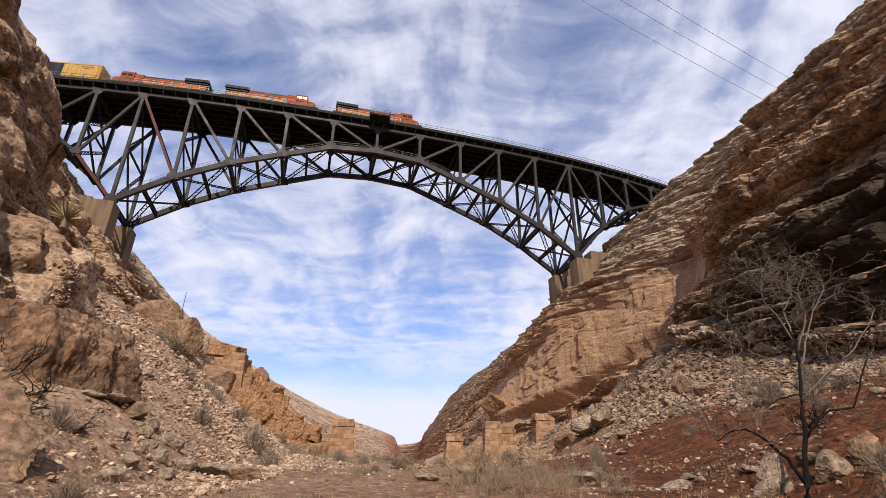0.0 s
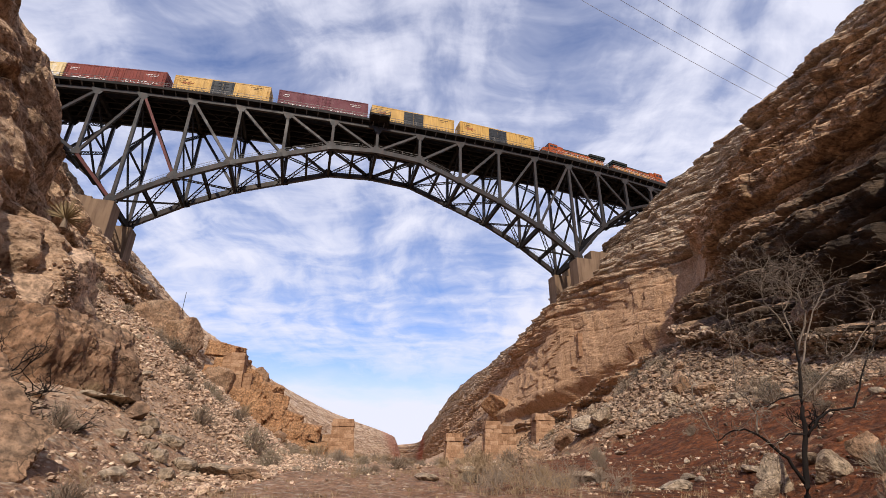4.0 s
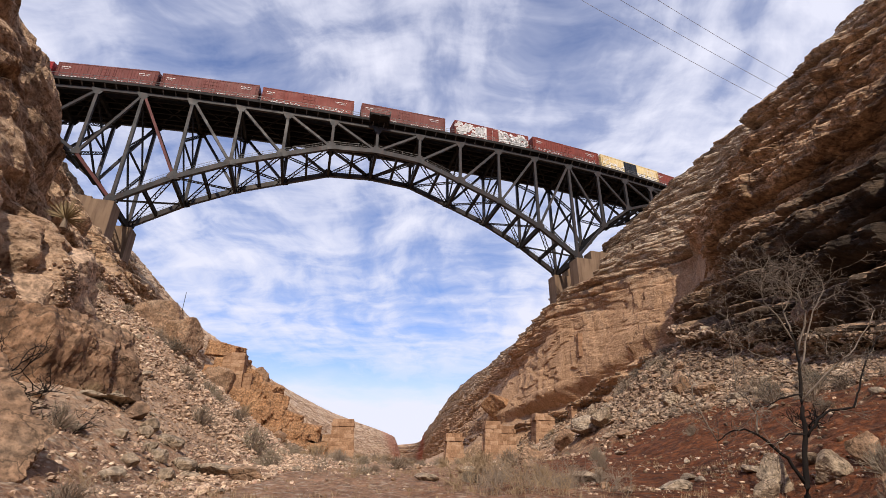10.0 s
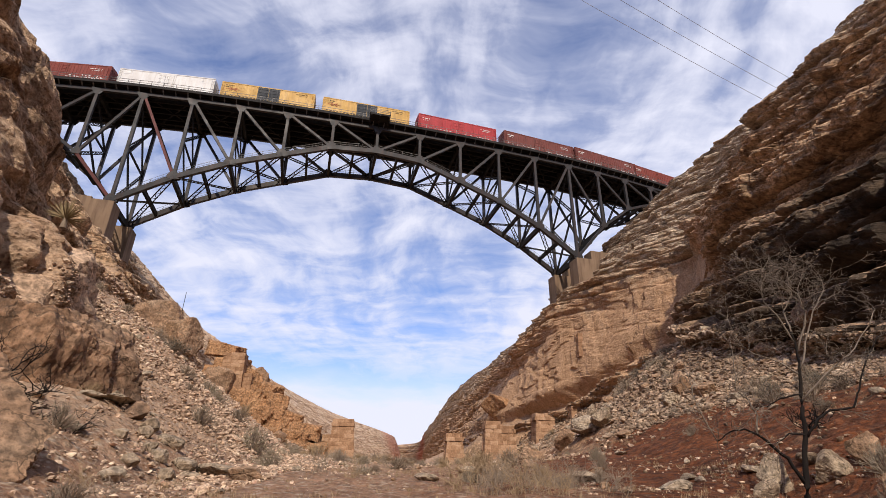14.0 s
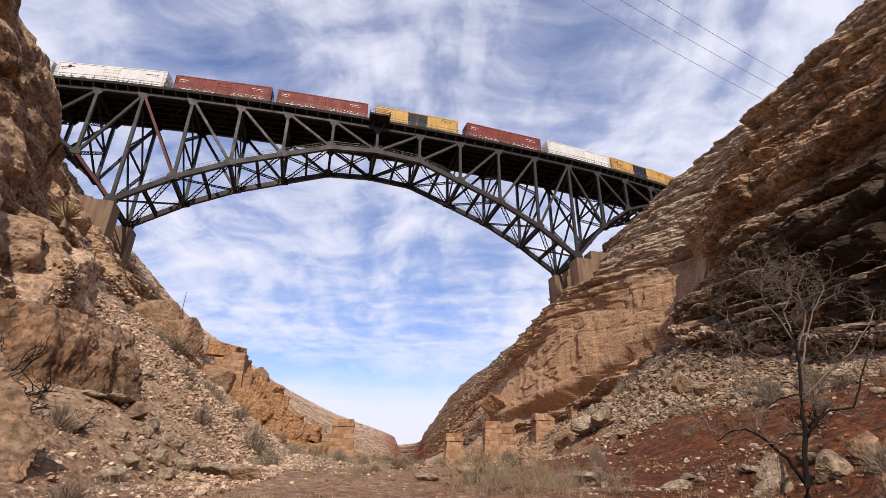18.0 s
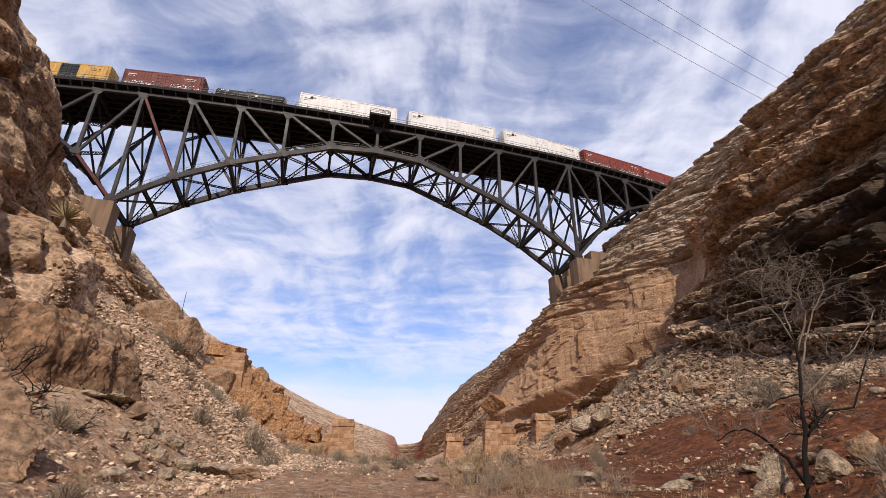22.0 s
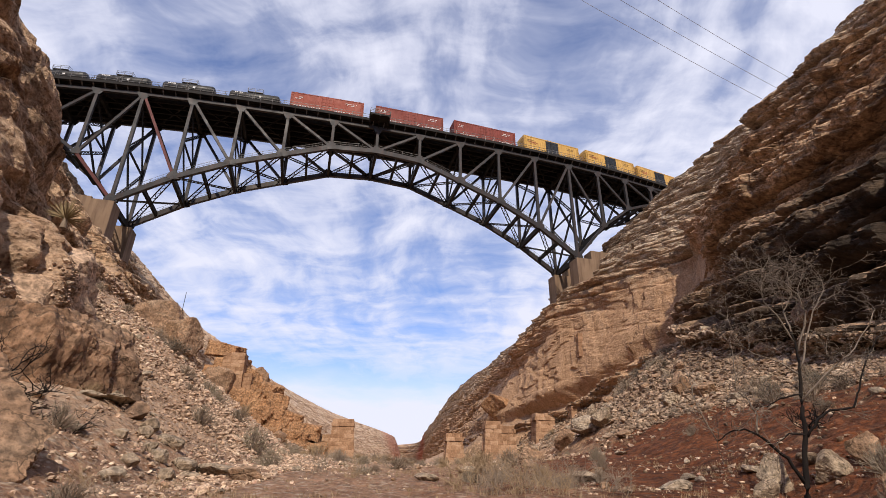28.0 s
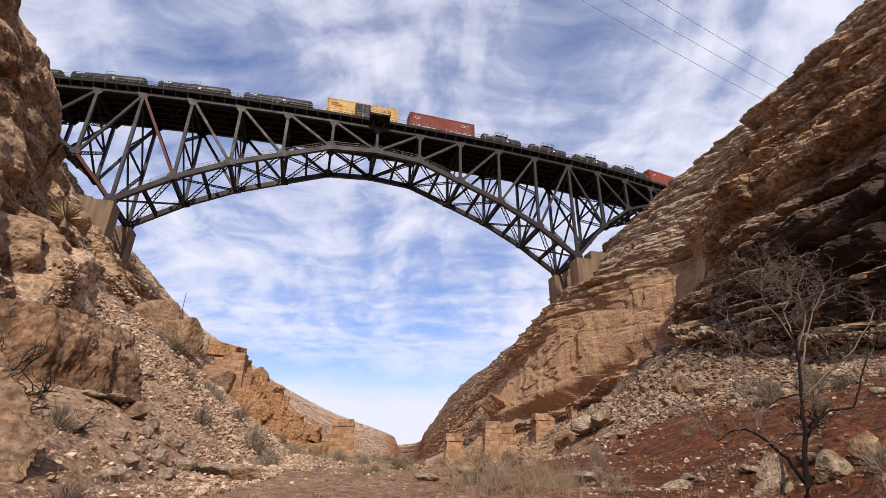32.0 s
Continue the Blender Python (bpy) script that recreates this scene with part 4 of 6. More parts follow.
def boxcar(name, label, L, paint, door_paint=None, high=4.9, seed=1, ribs=True, graffiti=0.0, logo=None, door=3.0, mark_z=3.6, roof=None):
    L = L * STRETCH
    car = thing(name, label, "freight car", "freight train")
    W, z0 = 1.55, 1.05
    b = Solid()
    b.box(-L / 2, L / 2, -W, W, z0, high - 0.12)
    n = int(L / 0.62)
    if ribs:
        for i in range(n + 1):
            x = -L / 2 + 0.05 + (L - 0.1) * i / n
            if abs(x) < door / 2 + 0.15:
                continue
            for y in (-W - 0.045, W):
                b.box(x - 0.05, x + 0.05, y, y + 0.045, z0 + 0.25, high - 0.35)
    else:
        for x in np.linspace(-L / 2, L / 2, 9):
            for y in (-W - 0.02, W):
                b.box(x - 0.03, x + 0.03, y, y + 0.02, z0 + 0.2, high - 0.3)
    for i in range(4):
        z = z0 + 0.6 + i * 0.8
        for x in (-L / 2 - 0.05, L / 2):
            b.box(x, x + 0.05, -W + 0.15, W - 0.15, z, z + 0.12)
    for y in (-W - 0.06, W):
        b.box(-L / 2, L / 2, y, y + 0.06, high - 0.34, high - 0.14)
        b.box(-L / 2, L / 2, y, y + 0.06, z0 - 0.05, z0 + 0.2)
    part("body", b, paint, car)
    r = Solid()
    r.hexa([(-L / 2, -W - 0.05, high - 0.12), (L / 2, -W - 0.05, high - 0.12), (L / 2, W + 0.05, high - 0.12), (-L / 2, W + 0.05, high - 0.12), (-L / 2, -0.1, high), (L / 2, -0.1, high), (L / 2, 0.1, high), (-L / 2, 0.1, high)])
    for i in range(1, 14):
        x = -L / 2 + L * i / 14
        r.box(x - 0.04, x + 0.04, -W, W, high - 0.1, high - 0.04)
    part("roof", r, roof or paint, car)
    for sg in (-1, 1):
        y0, y1 = (W, W + 0.09) if sg > 0 else (-W - 0.09, -W)
        for x0, x1 in ((-door / 2, -0.03), (0.03, door / 2)):
            dd = Solid().box(x0, x1, y0, y1, z0 + 0.2, high - 0.36)
            for i in range(4):
                z = z0 + 0.55 + i * 0.78
                dd.box(x0 + 0.1, x1 - 0.1, *sorted((sg * (W + 0.085), sg * (W + 0.13))), z, z + 0.1)
            leaf = part("door", dd, door_paint or paint, car)
            for xx in (x0 + 0.35, x1 - 0.35):
                part("locking_bar", Solid().tube([(xx, sg * (W + 0.15), z0 + 0.3), (xx, sg * (W + 0.15), high - 0.4)], [0.035, 0.035], 6), door_paint or paint, leaf)
        for mid in (-L / 2 + 0.33, L / 2 - 0.33):
            lad = Solid()
            for x in (mid - 0.22, mid + 0.22):
                lad.box(x - 0.02, x + 0.02, *sorted((sg * (W + 0.05), sg * (W + 0.12))), z0 - 0.2, high - 0.6)
            for i in range(9):
                z = z0 + i * 0.38
                lad.box(mid - 0.22, mid + 0.22, *sorted((sg * (W + 0.07), sg * (W + 0.11))), z, z + 0.03)
            part("ladder", lad, paint, car)
        mk = Solid()
        y = sg * (W + 0.055)
        marks(mk, -L / 2 + 0.9, -L / 2 + 2.6, mark_z, mark_z + 0.2, y, 6, seed)
        marks(mk, -L / 2 + 0.9, -L / 2 + 2.2, mark_z - 0.4, mark_z - 0.28, y, 6, seed + 3)
        marks(mk, L / 2 - 3.9, L / 2 - 1.4, mark_z + 0.1, mark_z + 0.24, y, 9, seed + 1)
        marks(mk, L / 2 - 3.5, L / 2 - 1.6, mark_z - 0.3, mark_z - 0.2, y, 8, seed + 4)
        marks(mk, -L / 2 + 0.8, L / 2 - 0.8, z0 + 0.32, z0 + 0.42, y, 24, seed + 2)
        part("lettering", mk, MARK_WHITE if logo is None else UNDER, car, "unreadable lettering on the side")["kind"] = "stuff"
        if logo:
            lg = Solid()
            cx = -L / 2 + 2.4 if sg < 0 else L / 2 - 2.4
            if logo == UNDER:
                lg.tube([(cx, y - 0.02, 4.0), (cx, y + 0.02, 4.0)], [0.34, 0.34], 10)
                lg.box(cx + 0.35, cx + 0.9, *sorted((y, y * 1.008)), 3.92, 4.08)
            else:
                for a in (0.5, -0.5):
                    lg.beam((cx - 0.7, y, 3.1 - a * 0.8), (cx + 0.7, y, 3.1 + a * 0.8), 0.18, 0.03, (0, 1, 0))
                lg.box(cx - 1.4, cx + 1.4, *sorted((y, y * 1.008)), 3.04, 3.16)
            part("emblem", lg, logo, car)
        if graffiti:
            g = scrawl(Solid(), -L / 2 + 0.5, L / 2 - 0.5, z0 + 0.15, z0 + 0.3 + graffiti, y, int(18 + 16 * graffiti + (70 if graffiti > 2 else 0)), seed + 5)
            part("graffiti", g, MARK_WHITE, car, "white sprayed strokes along the side")["kind"] = "stuff"
    u = couplers(L)
    u.box(-L / 2 + 0.3, L / 2 - 0.3, -0.3, 0.3, 0.7, 1.05)
    for x in np.linspace(-L / 2 + 2.5, L / 2 - 2.5, 7):
        u.box(x - 0.08, x + 0.08, -1.45, 1.45, 0.85, 1.05)
    part("underframe", u, UNDER, car)
    for sg in (-1, 1):
        bogie(car, sg * (L / 2 - 2.1), WHEELSET, BOGIE)
    return car


def tank_car(name, label, L, radius=1.42, dome=True):
    L = L * STRETCH
    car = thing(name, label, "tank car", "freight train")
    zc = 1.15 + radius
    t = Solid()
    xs = [(-L / 2 + 0.35, 0.05), (-L / 2 + 0.4, 0.55), (-L / 2 + 0.55, 0.85), (-L / 2 + 0.85, 1.0)]
    prof = xs + [(-x, r) for x, r in reversed(xs)]
    t.tube([(x, 0, zc) for x, _ in prof], [radius * r for _, r in prof], 28)
    part("tank", t, TANK_BLACK, car, smooth=True)
    for x in (-L / 2 + 1.6, -L / 6, L / 6, L / 2 - 1.6):
        part("tank_band", Solid().tube([(x - 0.06, 0, zc), (x + 0.06, 0, zc)], [radius + 0.03, radius + 0.03], 28), UNDER, car)
    top_z = zc + radius
    pl = Solid()
    if dome:
        pl.box(-1.5, 1.5, -1.0, 1.0, top_z - 0.12, top_z - 0.05)
        for x in (-1.5, 0, 1.5):
            for y in (-1.0, 1.0):
                pl.beam((x, y, top_z - 0.1), (x, y, top_z + 0.75), 0.06, 0.06)
        for z in (0.4, 0.75):
            for y in (-1.0, 1.0):
                pl.beam((-1.5, y, top_z + z), (1.5, y, top_z + z), 0.05, 0.05)
            for x in (-1.5, 1.5):
                pl.beam((x, -1.0, top_z + z), (x, 1.0, top_z + z), 0.05, 0.05)
        part("valve_housing", Solid().tube([(0, 0, top_z - 0.1), (0, 0, top_z + 0.4), (0, 0, top_z + 0.5)], [0.55, 0.55, 0.4], 14), TANK_BLACK, car)
    else:
        pl.box(-0.9, 0.9, -0.7, 0.7, top_z - 0.1, top_z - 0.04)
        for x in (-0.9, 0.9):
            for y in (-0.7, 0.7):
                pl.beam((x, y, top_z - 0.1), (x, y, top_z + 0.6), 0.05, 0.05)
        for y in (-0.7, 0.7):
            pl.beam((-0.9, y, top_z + 0.6), (0.9, y, top_z + 0.6), 0.05, 0.05)
        part("manway", Solid().tube([(0.3, 0, top_z - 0.1), (0.3, 0, top_z + 0.25)], [0.35, 0.3], 12), TANK_BLACK, car)
    part("top_platform", pl, RAIL_STEEL, car)
    for sg in (-1, 1):
        lad = Solid()
        y = sg * (radius + 0.12)
        for x in (-0.22, 0.22):
            lad.beam((x, y, 1.0), (x, y, zc + 0.3), 0.05, 0.05)
            lad.beam((x, y, zc + 0.3), (x, sg * 0.9, top_z), 0.05, 0.05)
        for i in range(6):
            lad.beam((-0.22, y, 1.1 + i * 0.33), (0.22, y, 1.1 + i * 0.33), 0.04, 0.04)
        part("ladder", lad, RAIL_STEEL, car)
        mk = Solid()
        marks(mk, -L / 2 + 1.6, -L / 2 + 3.2, zc + 0.25, zc + 0.5, sg * (radius + 0.01), 5, 3)
        mk.box(1.0, 1.45, *sorted((sg * (radius - 0.02), sg * (radius + 0.025))), zc - 0.35, zc + 0.1)
        part("lettering", mk, MARK_WHITE, car, "small white stencilled marks")["kind"] = "stuff"
    u = couplers(L)
    for sg in (-1, 1):
        u.box(*sorted((sg * (L / 2 - 2.9), sg * L / 2)), -1.3, 1.3, 0.9, 1.12)
        u.beam((sg * L / 2, -1.4, 1.9), (sg * L / 2, 1.4, 1.9), 0.06, 0.06)
        for y in (-1.4, 1.4):
            u.beam((sg * L / 2, y, 1.0), (sg * L / 2, y, 1.9), 0.06, 0.06)
    part("underframe", u, UNDER, car)
    for sg in (-1, 1):
        bogie(car, sg * (L / 2 - 1.7), WHEELSET, BOGIE)
    return car


def locomotive(name, label, L=18.2):
    """A six-axle engine, nose towards +x."""
    L = L * STRETCH
    e = thing(name, label, "locomotive", "freight train")
    h = L / 2
    fr = Solid().box(-h, h, -1.5, 1.5, 1.15, 1.62)
    for sg in (-1, 1):
        fr.box(*sorted((sg * (h - 0.15), sg * (h + 0.1))), -1.45, 1.45, 0.45, 1.62)
        fr.box(-h + 0.6, h - 0.6, *sorted((sg * 1.5, sg * 1.56)), 1.3, 1.42)
    part("frame", fr, UNDER, e)
    hood = Solid().box(-h + 0.9, h - 6.3, -1.02, 1.02, 1.62, 3.55)
    for i in range(16):
        x = -h + 1.2 + i * (L - 8.0) / 16
        hood.box(x, x + 0.06, -1.05, 1.05, 1.7, 3.45)
    part("hood", hood, LOCO_ORANGE, e, "orange engine hood with access doors")
    part("hood_stripe", Solid().box(-h + 1.0, h - 6.3, -1.07, 1.07, 1.9, 2.65), LOCO_GOLD, e, "gold band along the hood")
    part("hood_roof", Solid().prism([(-h + 0.9, 3.55), (h - 6.3, 3.55), (h - 6.3, 3.85), (-h + 0.9, 3.85)], -1.04, 1.04), LOCO_DARK, e, "dark green hood roof")
    part("radiator", Solid().box(-h + 0.5, -h + 5.2, -1.5, 1.5, 3.6, 4.2).box(-h + 0.7, -h + 5.0, -1.25, 1.25, 3.2, 3.6), LOCO_DARK, e, "dark overhanging radiator housing")
    g = Solid()
    for i in range(8):
        g.box(-h + 0.8 + i * 0.55, -h + 1.1 + i * 0.55, -1.54, 1.54, 3.72, 4.1)
    part("radiator_grille", g, UNDER, e)
    part("exhaust_housing", Solid().box(h - 10.2, h - 8.6, -0.6, 0.6, 3.85, 4.15), LOCO_DARK, e)
    part("equipment_cabinet", Solid().box(h - 6.3, h - 4.6, -1.25, 1.25, 1.62, 3.95), LOCO_ORANGE, e)
    part("cab", Solid().box(h - 4.6, h - 2.1, -1.52, 1.52, 1.62, 3.75).prism([(h - 4.6, 3.75), (h - 2.1, 3.75), (h - 2.3, 4.15), (h - 4.6, 4.15)], -1.45, 1.45), LOCO_ORANGE, e)
    part("cab_roof", Solid().box(h - 4.65, h - 2.2, -1.38, 1.38, 4.15, 4.26).box(h - 4.2, h - 3.4, -0.5, 0.5, 4.26, 4.42), LOCO_DARK, e)
    win = Solid()
    for y in (-1.54, 1.50):
        for x in (h - 4.3, h - 3.2):
            win.box(x, x + 0.85, y, y + 0.04, 3.15, 3.72)
    win.box(h - 2.12, h - 2.08, -1.2, -0.1, 3.3, 3.75).box(h - 2.12, h - 2.08, 0.1, 1.2, 3.3, 3.75)
    part("cab_window", win, GLASS, e, "dark cab glass")
    part("nose", Solid().prism([(h - 2.1, 1.62), (h - 0.55, 1.62), (h - 0.5, 2.6), (h - 0.9, 3.05), (h - 2.1, 3.2)], -0.95, 0.95), LOCO_ORANGE, e)
    part("headlight", Solid().tube([(h - 2.28, -0.2, 4.1), (h - 2.15, -0.2, 4.1)], [0.12, 0.12], 10).tube([(h - 2.28, 0.2, 4.1), (h - 2.15, 0.2, 4.1)], [0.12, 0.12], 10), GLASS, e)
    part("fuel_tank", Solid().prism([(-2.6, 0.45), (2.6, 0.45), (2.8, 0.7), (2.8, 1.15), (-2.8, 1.15), (-2.8, 0.7)], -1.45, 1.45), UNDER, e)
    hr = Solid()
    for sg in (-1, 1):
        for z in (2.1, 2.6):
            hr.beam((-h + 0.2, sg * 1.5, z), (h - 4.8, sg * 1.5, z), 0.04, 0.04)
        for i in range(9):
            x = -h + 0.2 + i * (L - 5.0) / 8
            hr.beam((x, sg * 1.5, 1.6), (x, sg * 1.5, 2.6), 0.04, 0.04)
    part("handrail", hr, MARK_WHITE, e)
    lt = Solid()
    for sg in (-1, 1):
        marks(lt, -1.5, 2.2, 2.85, 3.15, sg * 1.065, 6, 8)
        marks(lt, h - 4.4, h - 2.4, 2.3, 2.6, sg * 1.525, 4, 9)
    part("lettering", lt, UNDER, e, "dark unreadable lettering on the side")["kind"] = "stuff"
    for sg in (-1, 1):
        bogie(e, sg * (h - 4.0), WHEELSET, BOGIE3, 3, 1.9)
    for sg in (-1, 1):
        part("coupler", Solid().beam((sg * (h - 0.1), 0, 0.85), (sg * (h + 0.9), 0, 0.85), 0.22, 0.28), UNDER, e)
    return e


KINDS = {
    "engine": locomotive("locomotive", "orange and dark green diesel freight locomotive with gold band"),
    "Y": boxcar("boxcar", "yellow ribbed boxcar with dark blue centre doors", 17.7, YELLOW, DOOR_DARK, seed=11, logo=MARK_RED, door=4.4, mark_z=3.9),
    "C": boxcar("boxcar", "faded cream and yellow boxcar with dark doors, sprayed along its side", 17.9, CREAM, DOOR_DARK, seed=12, door=4.2, graffiti=1.6),
    "R": boxcar("boxcar", "oxide red boxcar with white sprayed marks low on its side", 17.8, OXIDE, seed=13, graffiti=0.7),
    "B": boxcar("boxcar", "dull brown-red boxcar with white lettering", 17.8, BROWN, seed=14, graffiti=0.35),
    "P": boxcar("boxcar", "dark plum-red ribbed boxcar", 17.6, PLUM, seed=15, graffiti=0.4),
    "G": boxcar("boxcar", "red boxcar covered in large white graffiti", 17.6, OXIDE, seed=16, graffiti=3.0),
    "S": boxcar("boxcar", "bright red ribbed boxcar, clean sides", 17.6, BRIGHT_RED, seed=17, graffiti=0.0),
    "W": boxcar("boxcar", "long white insulated boxcar with small emblem", 19.5, WHITE, seed=18, ribs=False, logo=UNDER, door=3.4, high=5.05, roof=BROWN),
    "V": boxcar("boxcar", "plain white smooth-sided boxcar", 17.2, WHITE, seed=19, ribs=False, door=3.2),
    "y": boxcar("boxcar", "short yellow ribbed boxcar with dark blue doors", 14.4, YELLOW, DOOR_DARK, seed=21, logo=MARK_RED, door=3.4, graffiti=0.3),
    "r": boxcar("boxcar", "short oxide red boxcar with white lettering", 14.4, OXIDE, seed=22, graffiti=0.45),
    "o": boxcar("boxcar", "short orange-red boxcar with plain sides", 14.4, ORANGE_RED, seed=23, graffiti=0.2),
    "b": boxcar("boxcar", "short brown boxcar with white patches on its side", 14.4, BROWN, seed=24, graffiti=0.9),
    "t": tank_car("tank_car", "short black tank car with railed top platform", 10.2, 1.28),
    "T": tank_car("tank_car", "long black tank car with small manway platform", 13.9, 1.30, dome=False),
}
# the moment at which each one's front end passes the crown of the arch, kind, length
CONSIST = [
    (-0.41, "engine"), (0.55, "engine"), (1.48, "engine back"), (2.41, "Y"), (3.27, "Y"), (4.10, "P"), (4.97, "Y"), (5.86, "R"),
    (6.72, "C"), (7.60, "R"), (8.47, "G"), (9.36, "B"), (10.23, "R"), (11.07, "B"), (11.93, "B"), (12.83, "S"),
    (13.71, "Y"), (14.58, "Y"), (15.45, "V"), (16.33, "R"), (17.23, "Y"), (18.10, "R"), (18.96, "R"), (19.86, "W"),
    (20.84, "W"), (21.83, "W"), (22.82, "T"), (23.54, "b"), (24.33, "y"), (25.09, "y"), (25.86, "y"), (26.62, "r"),
    (27.38, "r"), (28.14, "o"), (28.87, "t"), (29.43, "t"), (29.98, "t"), (30.52, "t"), (31.06, "r"), (31.82, "y"),
    (32.58, "T"), (33.30, "T"), (34.02, "T"), (34.74, "T"), (35.46, "T"),
]
LENGTH = {"engine": 18.2, "Y": 17.7, "C": 17.9, "R": 17.8, "B": 17.8, "P": 17.6, "G": 17.6, "S": 17.6, "W": 19.5, "V": 17.2, "y": 14.4, "r": 14.4, "o": 14.4, "b": 14.4, "t": 10.2, "T": 13.9}
train, used = [], set()
for when, kind in CONSIST:
    key = kind.split()[0]
    car = KINDS[key] if key not in used else copy_thing(KINDS[key], Matrix())
    used.add(key)
    train.append((car, when, LENGTH[key] * STRETCH, "back" in kind))


def motions():
    """The train runs over the near track from the western to the eastern plateau."""
    for car, when, length, back in train:
        rows = []
        for t in range(33):
            u = SPEED * (t - when) - length / 2
            s = u * (1 - 6e-6 * min(abs(u), 90.0) ** 2)
            p = at_bridge(s, NEAR_TRACK, RAIL_UP)
            rows.append((float(t), Matrix.Translation(p) @ Matrix.Rotation(heading(s) + (math.pi if back else 0), 4, "Z")))
        walk(car, rows)

# ---- loose rock ----
def ico(level):
    bm = bmesh.new()
    bmesh.ops.create_icosphere(bm, subdivisions=level, radius=1.0)
    v = np.array([x.co for x in bm.verts])
    f = np.array([[x.index for x in q.verts] for q in bm.faces])
    bm.free()
    return v, f


ICO = {n: ico(n) for n in (1, 2, 3, 5, 6)}


def rock_points(rng, level, size, cuts=11, bump=0.1, fine=0.034):
    """An angular block: a ball cut by random planes, then roughened."""
    v, f = ICO[level]
    n = rng.normal(size=(cuts, 3))
    n /= np.linalg.norm(n, axis=1)[:, None]
    d = rng.uniform(0.42, 0.82, cuts)
    dot = v @ n.T
    r = np.min(np.where(dot > 0.05, d / np.maximum(dot, 0.05), 9.0), axis=1)
    p = v * np.minimum(r, 1.0)[:, None]
    if level > 1:
        o = rng.uniform(-50, 50, 3)
        q = p * 2.2 + o
        p = p * (1 + bump * fbm(q[:, 0], q[:, 1], q[:, 2], 3, 3)[:, None])
        if level > 3:
            q = p * 9 + o
            ridge = np.abs(fbm(q[:, 0], q[:, 1], q[:, 2] * 1.6, 3, 9))
            p = p * (1 + fine * fbm(q[:, 0], q[:, 1], q[:, 2], 3, 7) - 0.02 * (1 - np.minimum(ridge * 5, 1)))[:, None]
    a = rng.uniform(0, 6.28)
    c, s = math.cos(a), math.sin(a)
    p = p @ np.array([[c, s, 0], [-s, c, 0], [0, 0, 1]])
    ext = p.max(0) - p.min(0)
    return (p - (p.max(0) + p.min(0)) / 2) / ext * np.array(size), f


def quick_mesh(name, v, f, mat, smooth=False):
    me = bpy.data.meshes.new(name)
    k = f.shape[1]
    me.vertices.add(len(v))
    me.vertices.foreach_set("co", v.astype(np.float32).ravel())
    me.loops.add(f.size)
    me.loops.foreach_set("vertex_index", f.ravel().astype(np.int32))
    me.polygons.add(len(f))
    me.polygons.foreach_set("loop_start", np.arange(0, f.size, k, dtype=np.int32))
    me.polygons.foreach_set("loop_total", np.full(len(f), k, np.int32))
    me.polygons.foreach_set("use_smooth", np.full(len(f), smooth))
    me.update()
    me.validate()
    me.materials.append(mat)
    return me


PALE = rock_material("pale_limestone", [(0.26, 0.185, 0.125), (0.36, 0.275, 0.195), (0.47, 0.385, 0.295)], scale=2.2, varnish=0.25)
ORANGE_ROCK = rock_material("orange_sandstone", [(0.29, 0.145, 0.07), (0.38, 0.205, 0.105), (0.45, 0.27, 0.15)], scale=1.0, varnish=0.35)
DARK_ROCK = rock_material("varnished_rock", [(0.11, 0.065, 0.045), (0.19, 0.115, 0.075), (0.27, 0.17, 0.11)], scale=1.5, varnish=0.7)
SLAB_ROCK = rock_material("smooth_tan_rock", [(0.37, 0.24, 0.158), (0.48, 0.325, 0.22), (0.57, 0.405, 0.29)], scale=1.4, varnish=0.12)
KIND = {
    "big": (BROWN_ROCK, "large angular brown boulder resting on the scree"),
    "near": (BOULDER, "rough brown rock outcrop beside the wash"),
    "slab": (SLAB_ROCK, "smooth tan rock mass under the cliff"),
    "tan": (BOULDER, "angular tan boulder on the slope"),
    "pale": (PALE, "pale pitted limestone rock lying on the ground"),
    "red": (DARK_ROCK, "reddish dark stained rock in the rubble"),
    "dark": (DARK_ROCK, "dark varnished rock jutting from the cliff"),
    "flatslab": (PALE, "thin flat sandstone slab lying on the rubble"),
    "orange": (ORANGE_ROCK, "rounded orange sandstone boulder under the rim"),
}
WEST_ROCKS = [
    ("big", -11.2, 14.0, 3.2, 4.5, 5.3), ("near", -7.3, 7.1, 1.0, 3.0, 2.4), ("slab", -19.0, 18.0, 8.0, 8.4, 6.6), ("tan", -13.0, 20.2, 6.5, 1.2, 1.5),
    ("tan", -28.6, 55.0, 15.3, 3.6, 4.6), ("tan", -33.0, 57.3, 17.2, 6.8, 6.2), ("pale", -20.7, 34.2, 9.9, 0.6, 0.5), ("dark", -16.9, 21.4, 10.1, 1.6, 1.9),
    ("pale", -7.9, 14.5, 2.4, 0.6, 0.4), ("red", -8.4, 14.6, 2.6, 0.8, 0.6), ("pale", -6.5, 12.6, 1.8, 0.45, 0.34), ("pale", -5.8, 11.8, 1.2, 0.36, 0.28),
    ("pale", -6.8, 12.8, 1.9, 0.35, 0.3), ("pale", -6.4, 11.3, 1.4, 0.36, 0.3), ("flatslab", -9.0, 14.4, 3.2, 1.1, 0.22), ("flatslab", -9.1, 13.7, 3.1, 0.7, 0.18),
]
